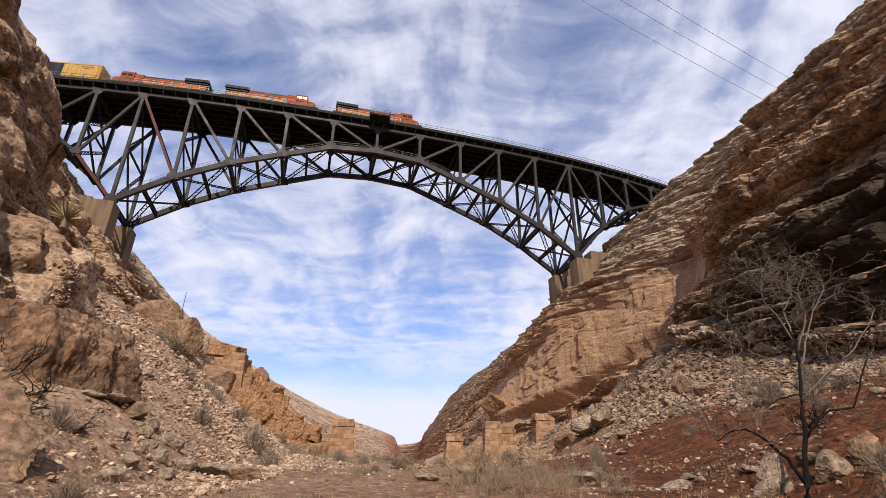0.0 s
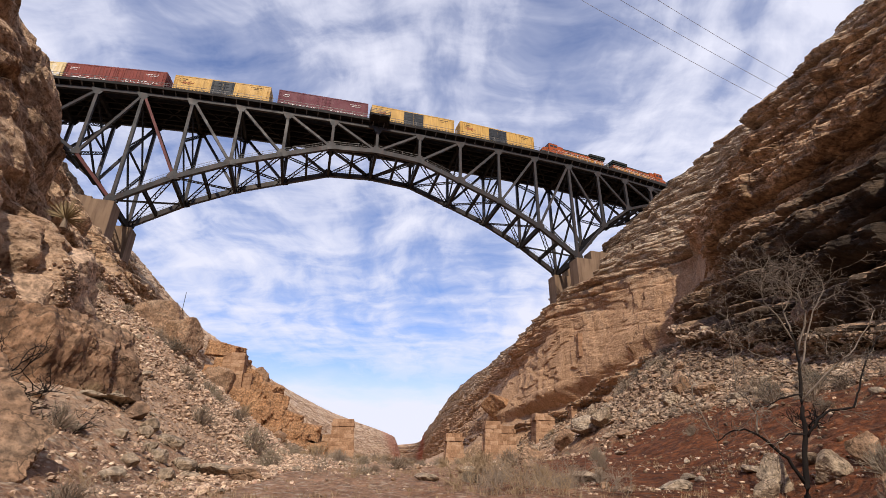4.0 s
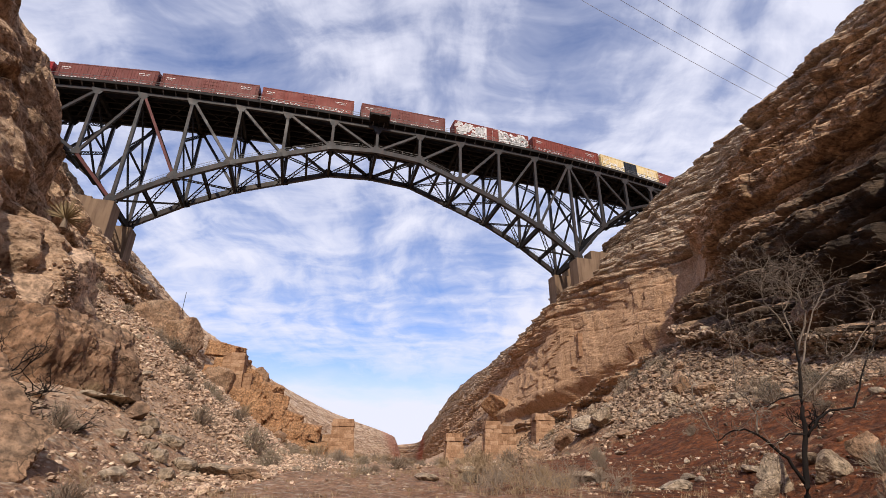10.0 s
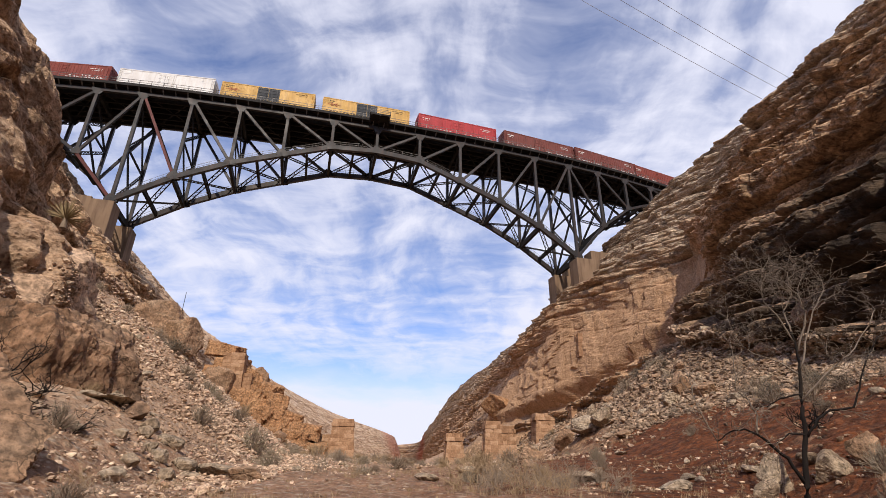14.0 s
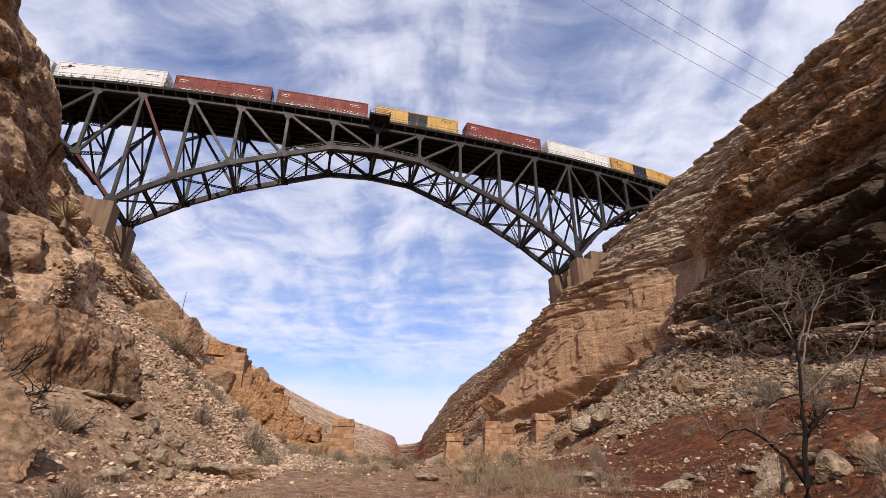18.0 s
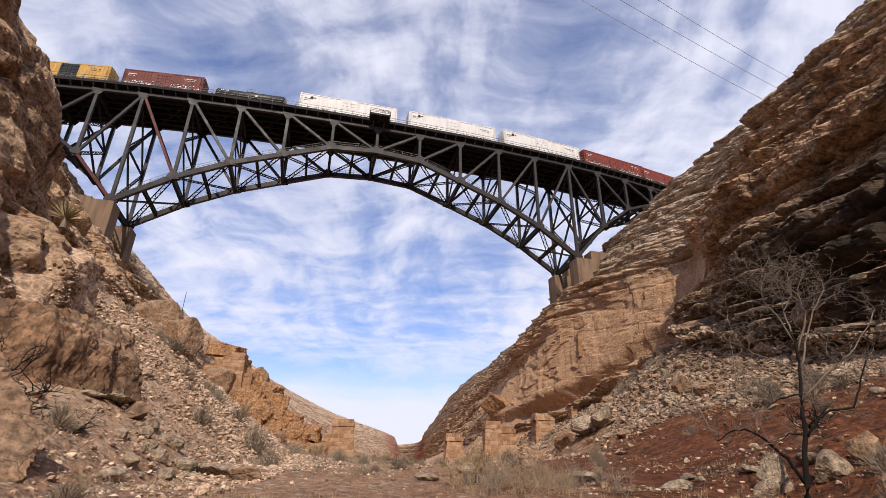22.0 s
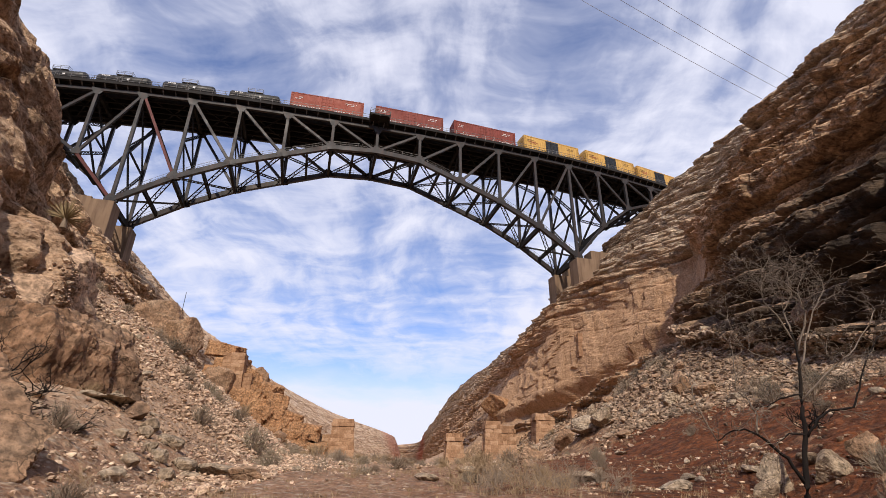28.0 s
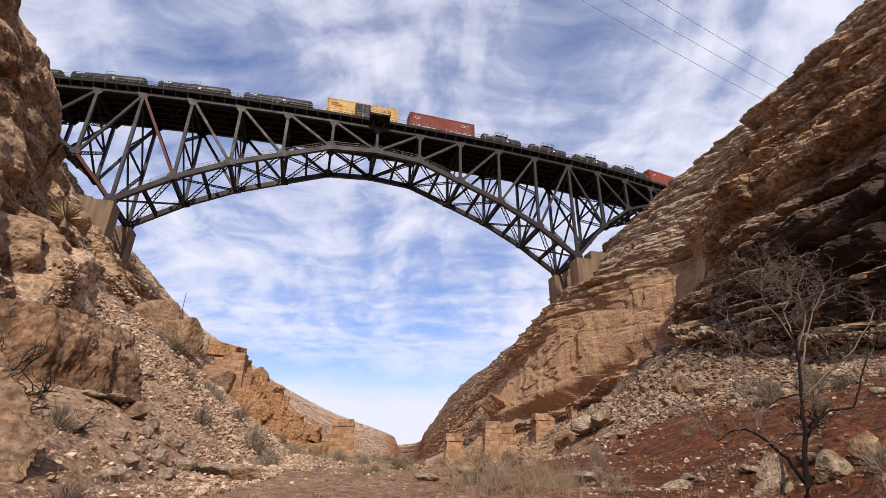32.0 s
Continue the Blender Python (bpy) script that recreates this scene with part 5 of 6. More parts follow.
WASH_ROCKS = [
    ("flatslab", -5.5, 13.7, 1.3, 1.3, 0.36), ("tan", -4.4, 12.7, 1.2, 0.8, 0.4), ("flatslab", -5.9, 13.1, 1.4, 0.55, 0.14), ("pale", -7.5, 13.6, 2.1, 0.42, 0.34),
    ("pale", -7.4, 12.5, 1.8, 0.34, 0.25), ("pale", -7.1, 14.3, 2.2, 0.7, 0.42), ("flatslab", -7.6, 11.2, 1.9, 0.5, 0.2), ("pale", -6.2, 13.4, 1.6, 0.5, 0.4),
    ("pale", -5.1, 28.5, 1.6, 0.45, 0.3), ("pale", 1.0, 21.0, 1.2, 0.7, 0.45), ("pale", -0.4, 15.0, 0.9, 0.7, 0.25), ("tan", 3.9, 24.7, 1.7, 0.8, 0.45), ("tan", 5.4, 19.2, 1.2, 0.5, 0.3), ("pale", 4.2, 16.5, 1.1, 1.15, 0.4),
]
LEDGE_ROCKS = [
    ("tan", -38.0, 106.5, 19.0, 6.0, 6.0), ("tan", -42.5, 104.5, 22.0, 5.0, 5.0), ("orange", -54.6, 104.8, 31.0, 9.0, 7.6), ("tan", -23.3, 76.5, 6.8, 2.7, 1.9), ("orange", 14.0, 127.5, 17.0, 9.4, 6.6),
    ("tan", -40.0, 92.0, 19.0, 6.0, 6.0),
]
EAST_ROCKS = [
    ("pale", 13.3, 44.0, 6.1, 1.9, 1.7), ("pale", 12.6, 46.3, 5.5, 2.9, 1.9), ("tan", 11.7, 50.7, 4.6, 2.4, 2.3), ("tan", 7.4, 44.4, 2.8, 2.4, 1.9),
    ("tan", 14.4, 42.6, 5.3, 2.7, 1.1), ("tan", 16.8, 36.3, 7.3, 1.4, 2.1), ("pale", 15.7, 35.7, 6.6, 1.5, 0.9), ("tan", 17.2, 33.9, 6.7, 1.5, 1.1),
    ("pale", 13.7, 48.1, 6.4, 1.3, 2.2), ("pale", 9.4, 28.5, 2.6, 0.65, 0.3), ("pale", 14.9, 23.7, 3.8, 0.45, 0.25), ("pale", 15.4, 18.4, 4.2, 0.45, 0.28),
]
BUTTRESS_ROCKS = [
    ("dark", 23.6, 30.0, 10.8, 3.6, 2.2), ("dark", 24.0, 44.5, 13.6, 3.2, 2.4),
]
TREE_ROCKS = [
    ("pale", 7.35, 12.7, 1.0, 0.62, 0.62), ("pale", 8.15, 13.6, 1.4, 0.8, 1.15), ("pale", 9.1, 12.9, 1.2, 0.85, 0.8), ("tan", 10.0, 12.9, 1.1, 0.75, 0.95), ("tan", 8.3, 10.2, 1.2, 0.6, 0.55),
    ("pale", 7.2, 10.8, 1.0, 0.65, 0.25), ("pale", 9.5, 14.1, 1.9, 0.6, 0.35), ("pale", 6.9, 15.5, 1.5, 0.5, 0.22), ("pale", 7.0, 15.0, 1.4, 0.3, 0.2), ("flatslab", 8.8, 15.7, 1.7, 0.65, 0.2), ("pale", 5.6, 13.4, 1.0, 0.8, 0.32),
]


def hewn_points(rng, planes, size, rough=0.05, level=6):
    """A block bounded by given planes (normal and distance), with a broken, pitted surface."""
    v, f = ICO[level]
    n = np.array([q[:3] for q in planes], float)
    n /= np.linalg.norm(n, axis=1)[:, None]
    d = np.array([q[3] for q in planes])
    dot = v @ n.T
    r = np.min(np.where(dot > 0.05, d / np.maximum(dot, 0.05), 9.0), axis=1)
    p = v * np.minimum(r, 1.45)[:, None]
    o = rng.uniform(-50, 50, 3)
    q = p * 1.7 + o
    steps = np.floor(3.5 * (1 + fbm(q[:, 0], q[:, 1], q[:, 2], 4, 61, 0.6))) / 7
    q = p * 6 + o
    pits = fbm(q[:, 0], q[:, 1], q[:, 2] * 0.7, 5, 67, 0.62)
    p = p * (1 + rough * (1.3 * steps + 0.55 * pits - 0.6))[:, None]
    mid, ext = (p.max(0) + p.min(0)) / 2, p.max(0) - p.min(0)
    return (p - mid) / ext * np.array(size), f


CUBIC = [(0.22, -0.95, 0.06, 0.86), (0.55, -0.82, -0.1, 0.93), (0.95, -0.25, 0.1, 0.92), (0.1, 0.0, 1.0, 0.80), (-0.3, -0.3, 0.9, 1.0), (0, 1, 0.1, 0.9), (-1, -0.1, 0, 0.95), (-0.6, -0.8, 0.1, 1.05), (0.7, -0.1, 0.72, 0.98), (0, 0, -1, 0.95)]
LEAN = [(0.42, -0.62, 0.66, 0.46), (0.6, -0.7, 0.4, 0.62), (0.2, -0.85, 0.45, 0.62), (0.1, 0.1, 1, 0.95), (1, 0.1, 0.1, 1.15), (-1, 0, 0, 1), (0, 1, 0, 1), (0, 0, -1, 1), (0.3, -1, -0.2, 0.95)]
RAMP = [(0.72, -0.42, 0.55, 0.30), (0.45, -0.75, 0.48, 0.45), (0.05, -0.2, 1, 0.8), (1, 0, 0.1, 1.2), (0, 1, 0.1, 1), (-1, 0, 0, 1), (0, 0, -1, 1), (0.1, -1, 0.1, 1.0)]
HEWN = {"big": CUBIC, "near": RAMP, "slab": LEAN}
rng = np.random.default_rng(5)
for group in (WEST_ROCKS, WASH_ROCKS, LEDGE_ROCKS, EAST_ROCKS, BUTTRESS_ROCKS, TREE_ROCKS):
    for kind, x, y, z, wide, high in group:
        mat, label = KIND[kind]
        g = ground_at(x, y)
        if wide < 1.6:
            z = g + high * 0.28
        elif kind != "big" and z - high / 2 > g - 0.2 and z - high / 2 < g + 3.0:
            z = g + high * 0.36
        v, f = rock_points(rng, 5 if wide > 0.7 else 3, (wide, wide * rng.uniform(0.75, 1.1), high), 12 if kind != "orange" else 26, 0.06)
        if kind in HEWN:
            z = z if kind != "near" else g + 0.06 * high
            v, f = hewn_points(rng, HEWN[kind], (wide, wide * 0.95, high), 0.07 if kind != "slab" else 0.035)
        ob = new("slab" if kind == "flatslab" else "boulder", quick_mesh("boulder", v, f, mat, False))
        ob.location = (x, y, z)
        tagged(ob, label, "rock", "boulders in the canyon")


# a ledge of bedded orange sandstone that steps down the western slope, block on block
BEDDED = [(1, 0, 0.05, 1.0), (-1, 0.05, 0, 1.0), (0.1, -1, 0.1, 0.62), (0, 1, 0, 0.7), (0.05, -0.1, 1, 0.42), (0, 0, -1, 0.45), (0.75, -0.7, 0.1, 1.02), (-0.7, -0.75, 0, 1.05), (0.1, -0.8, 0.7, 0.66)]
rng = np.random.default_rng(15)
for course in range(4):
    for i in range(7):
        f = (i + 0.5 * (course % 2)) / 6.6
        x, zt = -44.5 + 19.5 * f, 27.2 - 17.2 * f + rng.uniform(-0.5, 0.5)
        wide, high = rng.uniform(4.6, 7.4), rng.uniform(3.4, 5.0)
        v, f_ = hewn_points(rng, [(a + rng.uniform(-0.14, 0.14), b + rng.uniform(-0.14, 0.14), c + rng.uniform(-0.1, 0.1), d) for a, b, c, d in BEDDED], (wide, wide * 0.9, high), 0.11, 5)
        ob = new("sandstone_block", quick_mesh("sandstone_block", v, f_, ORANGE_ROCK))
        ob.location = (x + 0.3 * course, 104.4 - 1.0 * course + rng.uniform(-0.6, 0.6), zt - high / 2 - course * 2.5)
        ob.rotation_euler = (rng.uniform(-0.06, 0.06), rng.uniform(0.05, 0.35), rng.uniform(-0.35, 0.35))
        tagged(ob, "orange bedded sandstone block of a ledge on the slope", "rock", "blocks of the sandstone ledge")


def scree(name, label, count, pick, sizes, seed, flat=0.6, mat=SCREE):
    """Many loose stones in one mesh; pick gives the ground points they may lie on, with their weight."""
    rng = np.random.default_rng(seed)
    wt = pick / pick.sum()
    at = rng.choice(len(wt), count, p=wt)
    V, F, o = [], [], 0
    shapes = {lv: [rock_points(rng, lv, (1, 1, 1), 9) for _ in range(18)] for lv in (1, 2)}
    size = sizes[0] * (sizes[1] / sizes[0]) ** (rng.random(count) ** 1.8)
    size *= np.clip(np.hypot(NX[at], NY[at]) / 22.0, 0.75, 3.0)
    near = np.hypot(NX[at], NY[at]) < 20
    for i in range(count):
        v, f = shapes[2 if (size[i] > 0.34 and near[i]) else 1][rng.integers(18)]
        s = size[i] * np.array([rng.uniform(0.7, 1.3), rng.uniform(0.7, 1.3), rng.uniform(0.4, 0.9) * flat / 0.6])
        a, b = rng.uniform(0, 6.28), rng.normal() * 0.35
        c, d = math.cos(a), math.sin(a)
        v = v * s
        v = v @ np.array([[1, 0, 0], [0, math.cos(b), math.sin(b)], [0, -math.sin(b), math.cos(b)]]) @ np.array([[c, d, 0], [-d, c, 0], [0, 0, 1]])
        k = at[i]
        V.append(v + [NX[k] + rng.uniform(-0.12, 0.12), NY[k] + rng.uniform(-0.12, 0.12), NZ[k] + 0.18 * s[2]])
        F.append(f + o)
        o += len(v)
    ob = new(name, quick_mesh(name, np.concatenate(V), np.concatenate(F), mat))
    return tagged(ob, label, "scree", kind="stuff")


def strewn(count, pick, lo, hi, seed, mats, label):
    """Single stones of a few shared shapes, each a thing of its own."""
    rng = np.random.default_rng(seed)
    shapes = []
    for mat in mats:
        for _ in range(6):
            v, f = rock_points(rng, 3, (1, 1, 1), 11, 0.07)
            shapes.append(quick_mesh("rock", v, f, mat))
    at = rng.choice(len(pick), count, p=pick / pick.sum(), replace=False)
    for k in at:
        s = lo * (hi / lo) ** (rng.random() ** 1.5) * max(0.8, min(2.0, math.hypot(NX[k], NY[k]) / 24))
        ob = new("rock", shapes[rng.integers(len(shapes))])
        ob.matrix_basis = Matrix.LocRotScale((NX[k], NY[k], NZ[k] + 0.2 * s), Euler((rng.normal() * 0.25, rng.normal() * 0.25, rng.uniform(0, 6.28))), (s, s * rng.uniform(0.7, 1.1), s * rng.uniform(0.5, 0.8)))
        tagged(ob, label, "rock", "strewn rocks")


DIST = np.hypot(NX, NY)
AREA = np.maximum(DIST, 10) * 0.0048 + 0.09  # wider rows further off
patch = fbm(NX * 0.22, NY * 0.22, 0 * NX, 3, 210)
west = ((NZONE > 4.85) & (NZONE < 6.35) & (NY > 5) & (NY < 120)) * AREA * np.exp(1.6 * patch) * np.clip(14 / DIST, 0.12, 1)
east = ((NZONE > 8.12) & (NZONE < 9.04) & (NY > 5) & (NY < 112)) * AREA * np.exp(1.0 * patch) * np.clip(25 / DIST, 0.2, 1) * (0.04 + smooth01(NZONE + 0.10 * patch + 0.42 * smooth01(NY, 20, 40), 8.52, 8.68))
wash = ((NZONE > 6.1) & (NZONE < 8.5) & (NY > 6) & (NY < 110)) * AREA * np.exp(2.4 * patch) * np.clip(14 / DIST, 0.1, 1)
scree("western_scree", "tan angular scree covering the western slope", 62000, west, (0.036, 0.20), 31, mat=SCREE_WARM)
scree("eastern_scree", "pale grey and tan scree below the eastern cliff", 46000, east, (0.05, 0.26), 32)
scree("wash_stones", "scattered pale stones on the sandy red canyon floor", 4000, wash, (0.03, 0.2), 33, mat=SCREE_WARM)

strewn(130, west, 0.24, 0.62, 61, (SCREE_WARM, PALE), "angular tan rock lying on the western scree")
strewn(110, east, 0.35, 0.8, 62, (PALE, BOULDER), "angular pale rock lying on the eastern scree")
strewn(40, wash, 0.16, 0.36, 63, (PALE, BOULDER), "pale rock lying on the canyon floor")

# ---- ruined masonry piers of an older bridge ----
bl = Solid()
c = 0.06
bl.v = [(x * (0.5 - a), y * (0.5 - b), z * (0.5 - d)) for x in (-1, 1) for y in (-1, 1) for z in (-1, 1) for a, b, d in ((0, c, c), (c, 0, c), (c, c, 0))]
hull = bmesh.new()
for v in bl.v:
    hull.verts.new(v)
bmesh.ops.convex_hull(hull, input=hull.verts)
BLOCK = bpy.data.meshes.new("stone_block")
hull.to_mesh(BLOCK)
hull.free()
BLOCK.materials.append(MASONRY)


def pier(x, y, z0, z1, base, head, deep, turn, seed, label, course=0.72, cap=True):
    """A tapering pier: courses of dressed blocks round a rubble core, a projecting cap."""
    rnd = random.Random(seed)
    t = thing("masonry_pier", label, "masonry pier", "ruined bridge piers", m=pose(x, y, z0, 0, 0, turn))
    H = z1 - z0
    n = max(3, round(H / course))
    core = Solid()
    core.hexa([(sx * (b / 2 - 0.12), sy * (b * deep / 2 - 0.12), z) for b, z in ((base, 0), (head, H - 0.1)) for sx, sy in ((-1, -1), (1, -1), (1, 1), (-1, 1))])
    part("core", core, MASONRY, t)
    for i in range(n):
        f = (i + 0.5) / n
        w = base + (head - base) * f
        top_course = cap and i >= n - 2
        if top_course:
            w += 0.35 if i == n - 2 else 0.1
        d = w * deep
        h = H / n
        for length, along_x, s in ((w, True, -1), (w, True, 1), (d, False, -1), (d, False, 1)):
            x0 = -length / 2
            while x0 < length / 2 - 0.05:
                ln = min(rnd.uniform(0.9, 1.9), length / 2 - x0)
                if length / 2 - x0 - ln < 0.5:
                    ln = length / 2 - x0
                mid = x0 + ln / 2
                x0 += ln
                if rnd.random() < (0.07 if i < n - 1 else 0.3):
                    continue
                thick = 0.5
                out = (d if along_x else w) / 2 - thick / 2 + rnd.uniform(-0.09, 0.06)
                sc = (ln - 0.014, thick, h - 0.012) if along_x else (thick, ln - 0.014, h - 0.012)
                lo = (mid, s * out, (i + 0.5) * h) if along_x else (s * out, mid, (i + 0.5) * h)
                part("stone_block", BLOCK, None, t, m=Matrix.LocRotScale(lo, Euler((0, 0, rnd.uniform(-0.02, 0.02))), sc))
    return t


PIER_TONE = "ruined tapering pier of orange-tan sandstone blocks"
pier(-19.8, 108.2, 2.8, 12.2, 5.6, 4.0, 0.8, 8, 1, PIER_TONE + " standing in the wash")
pier(-23.6, 109.5, 4.0, 9.4, 3.2, 2.6, 0.9, 8, 2, "low broken sandstone pier beside a taller one", cap=False)
pier(-26.6, 110.0, 5.0, 8.8, 2.8, 2.2, 0.9, 8, 3, "low broken sandstone pier beside brush", cap=False)
pier(-41.0, 101.4, 12.5, 23.8, 4.6, 4.0, 0.8, 8, 4, "tall sandstone pier built against the rocky slope", cap=False)
pier(-38.2, 101.8, 12.0, 20.0, 2.0, 1.8, 1.0, 8, 5, "narrow sandstone pier against a taller one", cap=False)
pier(2.5, 108.0, 2.9, 9.7, 4.3, 2.9, 0.8, 8, 6, PIER_TONE + " with a projecting cap")
pier(10.1, 107.5, 3.0, 12.0, 4.7, 2.9, 0.8, 8, 7, PIER_TONE + " under an orange boulder")
pier(13.4, 110.5, 4.2, 11.4, 3.4, 2.7, 0.8, 8, 8, "weathered sandstone pier set back among brush")
pier(20.1, 106.0, 5.0, 13.4, 4.9, 3.6, 0.8, 8, 9, PIER_TONE + " with a thick cap")
pier(26.4, 102.0, 8.8, 14.2, 4.4, 4.2, 0.8, 8, 10, "broad low sandstone pier below the cliff", cap=False)
pier(23.6, 109.5, 21.6, 28.0, 2.8, 2.1, 0.9, 8, 11, "small masonry remnant on the cliff face", cap=False)
pier(27.9, 100.7, 23.6, 28.3, 2.2, 1.8, 0.9, 8, 12, "small masonry remnant on the cliff ledge", cap=False)

# ---- plants ----
DRY = paint_material("dry_shrub", (0.29, 0.225, 0.158), (0.36, 0.29, 0.21), 0.6, 0.9, 0.0, False, 2.0)
SAGE = paint_material("sage_leaf", (0.255, 0.215, 0.15), (0.32, 0.27, 0.20), 0.6, 0.9, 0.0, False, 2.0)
DUSK = paint_material("dark_shrub_leaf", (0.085, 0.075, 0.058), (0.13, 0.11, 0.085), 0.6, 0.9, 0.0, False, 2.0)
STRAW = paint_material("straw_grass", (0.33, 0.235, 0.145), (0.22, 0.155, 0.10), 0.6, 0.9, 0.0, False, 2.0)


def shrub_meshes(seed, stems=70, leaves=420):
    """A rounded shrub one metre across: thin forking stems and tiny leaves with gaps."""
    rnd = random.Random(seed)
    s, tips = Solid(), []
    for i in range(stems):
        a, e = rnd.uniform(0, 6.28), rnd.uniform(0.25, 1.45)
        ln = rnd.uniform(0.35, 0.56)
        d = Vector((math.cos(a) * math.cos(e), math.sin(a) * math.cos(e), math.sin(e) * 1.1))
        p0 = Vector((rnd.uniform(-0.06, 0.06), rnd.uniform(-0.06, 0.06), -0.05))
        p1 = p0 + d * ln * 0.6 + Vector([rnd.uniform(-0.05, 0.05) for _ in range(3)])
        s.tube([p0, p1], [0.011, 0.007], 3, False)
        for j in range(3):
            p2 = p1 + (d + Vector([rnd.uniform(-0.6, 0.6) for _ in range(3)])).normalized() * ln * rnd.uniform(0.3, 0.55)
            s.tube([p1, p2], [0.006, 0.003], 3, False)
            tips.append((p1, p2))
    lf = Solid()
    for i in range(leaves):
        a, b = rnd.choice(tips)
        c = a.lerp(b, rnd.uniform(0.2, 1.05)) + Vector([rnd.uniform(-0.035, 0.035) for _ in range(3)])
        u = Vector([rnd.uniform(-1, 1) for _ in range(3)]).normalized() * rnd.uniform(0.012, 0.03)
        w_ = u.orthogonal().normalized() * rnd.uniform(0.006, 0.014)
        o = len(lf.v)
        lf.v += [tuple(c - u), tuple(c + w_), tuple(c + u), tuple(c - w_)]
        lf.f.append((o, o + 1, o + 2, o + 3))
    return s, lf


SHRUBS = {}
for key, seed, leafmat, leaves, label in (("dry", 1, DRY, 260, "bare grey-brown dry shrub on the scree"), ("sage", 2, SAGE, 620, "grey-green sagebrush on the stony slope"), ("dark", 3, DUSK, 700, "dark leafy shrub growing between rocks"), ("straw", 4, STRAW, 300, "straw-coloured dry brush beside the wash")):
    st, lf = shrub_meshes(seed, leaves=leaves)
    SHRUBS[key] = (st.mesh("branchwork", TWIG if key != "straw" else STRAW), lf.mesh("foliage", leafmat), label)


def shrub(key, x, y, wide, high, turn):
    st, lf, label = SHRUBS[key]
    t = thing("shrub", label, "shrub", "shrubs", m=Matrix.LocRotScale((x, y, ground_at(x, y) - 0.03), Euler((0, 0, turn)), (wide, wide, high * 1.75)))
    part("branchwork", st, None, t)
    part("foliage", lf, None, t)


SLOPE_SHRUBS = [
    ("sage", -15.5, 34.7, 1.9, 1.1), ("dark", -21.6, 40.6, 3.0, 1.6), ("dry", -22.7, 40.0, 1.8, 1.4), ("sage", -9.6, 15.2, 0.7, 0.5), ("dry", -9.5, 21.0, 1.4, 0.9),
    ("sage", -8.1, 23.6, 1.9, 1.3), ("sage", -6.3, 20.0, 1.2, 0.8), ("dry", -7.6, 10.6, 0.8, 0.6),
    ("dark", -9.5, 10.5, 1.5, 0.9), ("dark", -8.8, 10.3, 1.1, 0.7), ("dry", -14.3, 28.7, 1.4, 0.8), ("sage", -14.1, 33.1, 1.4, 1.0), ("dry", -12.1, 31.8, 1.7, 1.0), ("sage", -11.3, 18.9, 0.8, 0.55), ("dry", -5.0, 7.6, 0.9, 0.35),
]
FLOOR_SHRUBS = [
    ("straw", -13.3, 58.5, 4.0, 1.8), ("dry", -17.2, 63.7, 3.6, 1.7), ("sage", -7.2, 39.3, 2.6, 0.9), ("straw", -6.1, 59.7, 3.4, 1.1), ("dry", -2.4, 29.9, 2.4, 0.8),
    ("straw", 1.5, 21.9, 2.0, 1.0), ("dry", 3.1, 25.8, 1.8, 0.9), ("dry", 0.0, 60.0, 3.4, 1.1), ("dry", 12.7, 58.6, 2.4, 1.7), ("sage", -2.5, 17.8, 1.0, 0.4),
    ("dry", -10.0, 85.0, 4.0, 1.6), ("dry", -5.0, 95.0, 4.0, 1.4), ("straw", 4.0, 80.0, 3.6, 1.3), ("dry", 7.0, 96.0, 3.6, 1.5), ("dry", -15.0, 98.0, 3.6, 1.6),
]
EAST_SHRUBS = [
    ("dark", 30.0, 79.4, 3.2, 1.9), ("sage", 23.0, 55.4, 2.4, 1.3), ("dry", 20.1, 56.5, 3.4, 1.6), ("sage", 9.4, 11.7, 0.9, 0.7), ("dry", 8.2, 10.2, 0.7, 0.5),
    ("dark", 16.0, 25.4, 1.7, 1.3), ("dark", 17.4, 24.0, 1.6, 1.0), ("dark", 18.6, 26.0, 1.8, 1.2), ("dry", 15.2, 21.5, 1.5, 0.9), ("dark", 16.8, 21.8, 1.4, 0.8), ("dark", 14.2, 19.6, 1.1, 0.6), ("dry", 17.6, 29.0, 1.8, 1.1), ("sage", 24.8, 54.7, 3.0, 1.1), ("dry", 18.0, 41.0, 1.6, 0.9), ("dark", 19.5, 45.0, 2.0, 1.1), ("dry", 14.5, 33.0, 1.2, 0.7),
]
rnd = random.Random(9)
for group in (SLOPE_SHRUBS, FLOOR_SHRUBS, EAST_SHRUBS):
    for key, x, y, wide, high in group:
        shrub(key, x, y, wide, high, rnd.uniform(0, 6))
for i in range(90):
    # smaller ones strewn over both slopes and the floor
    k = int(np.argmin((NX - rnd.uniform(-26, 24)) ** 2 + (NY - rnd.uniform(12, 105)) ** 2))
    if 4.9 < NZONE[k] < 9.0:
        d = math.hypot(NX[k], NY[k])
        wide = rnd.uniform(0.5, 1.1) * (0.7 + d / 60)
        shrub(rnd.choice(("dry", "dry", "sage", "straw")), float(NX[k]), float(NY[k]), wide, wide * rnd.uniform(0.45, 0.7), rnd.uniform(0, 6))

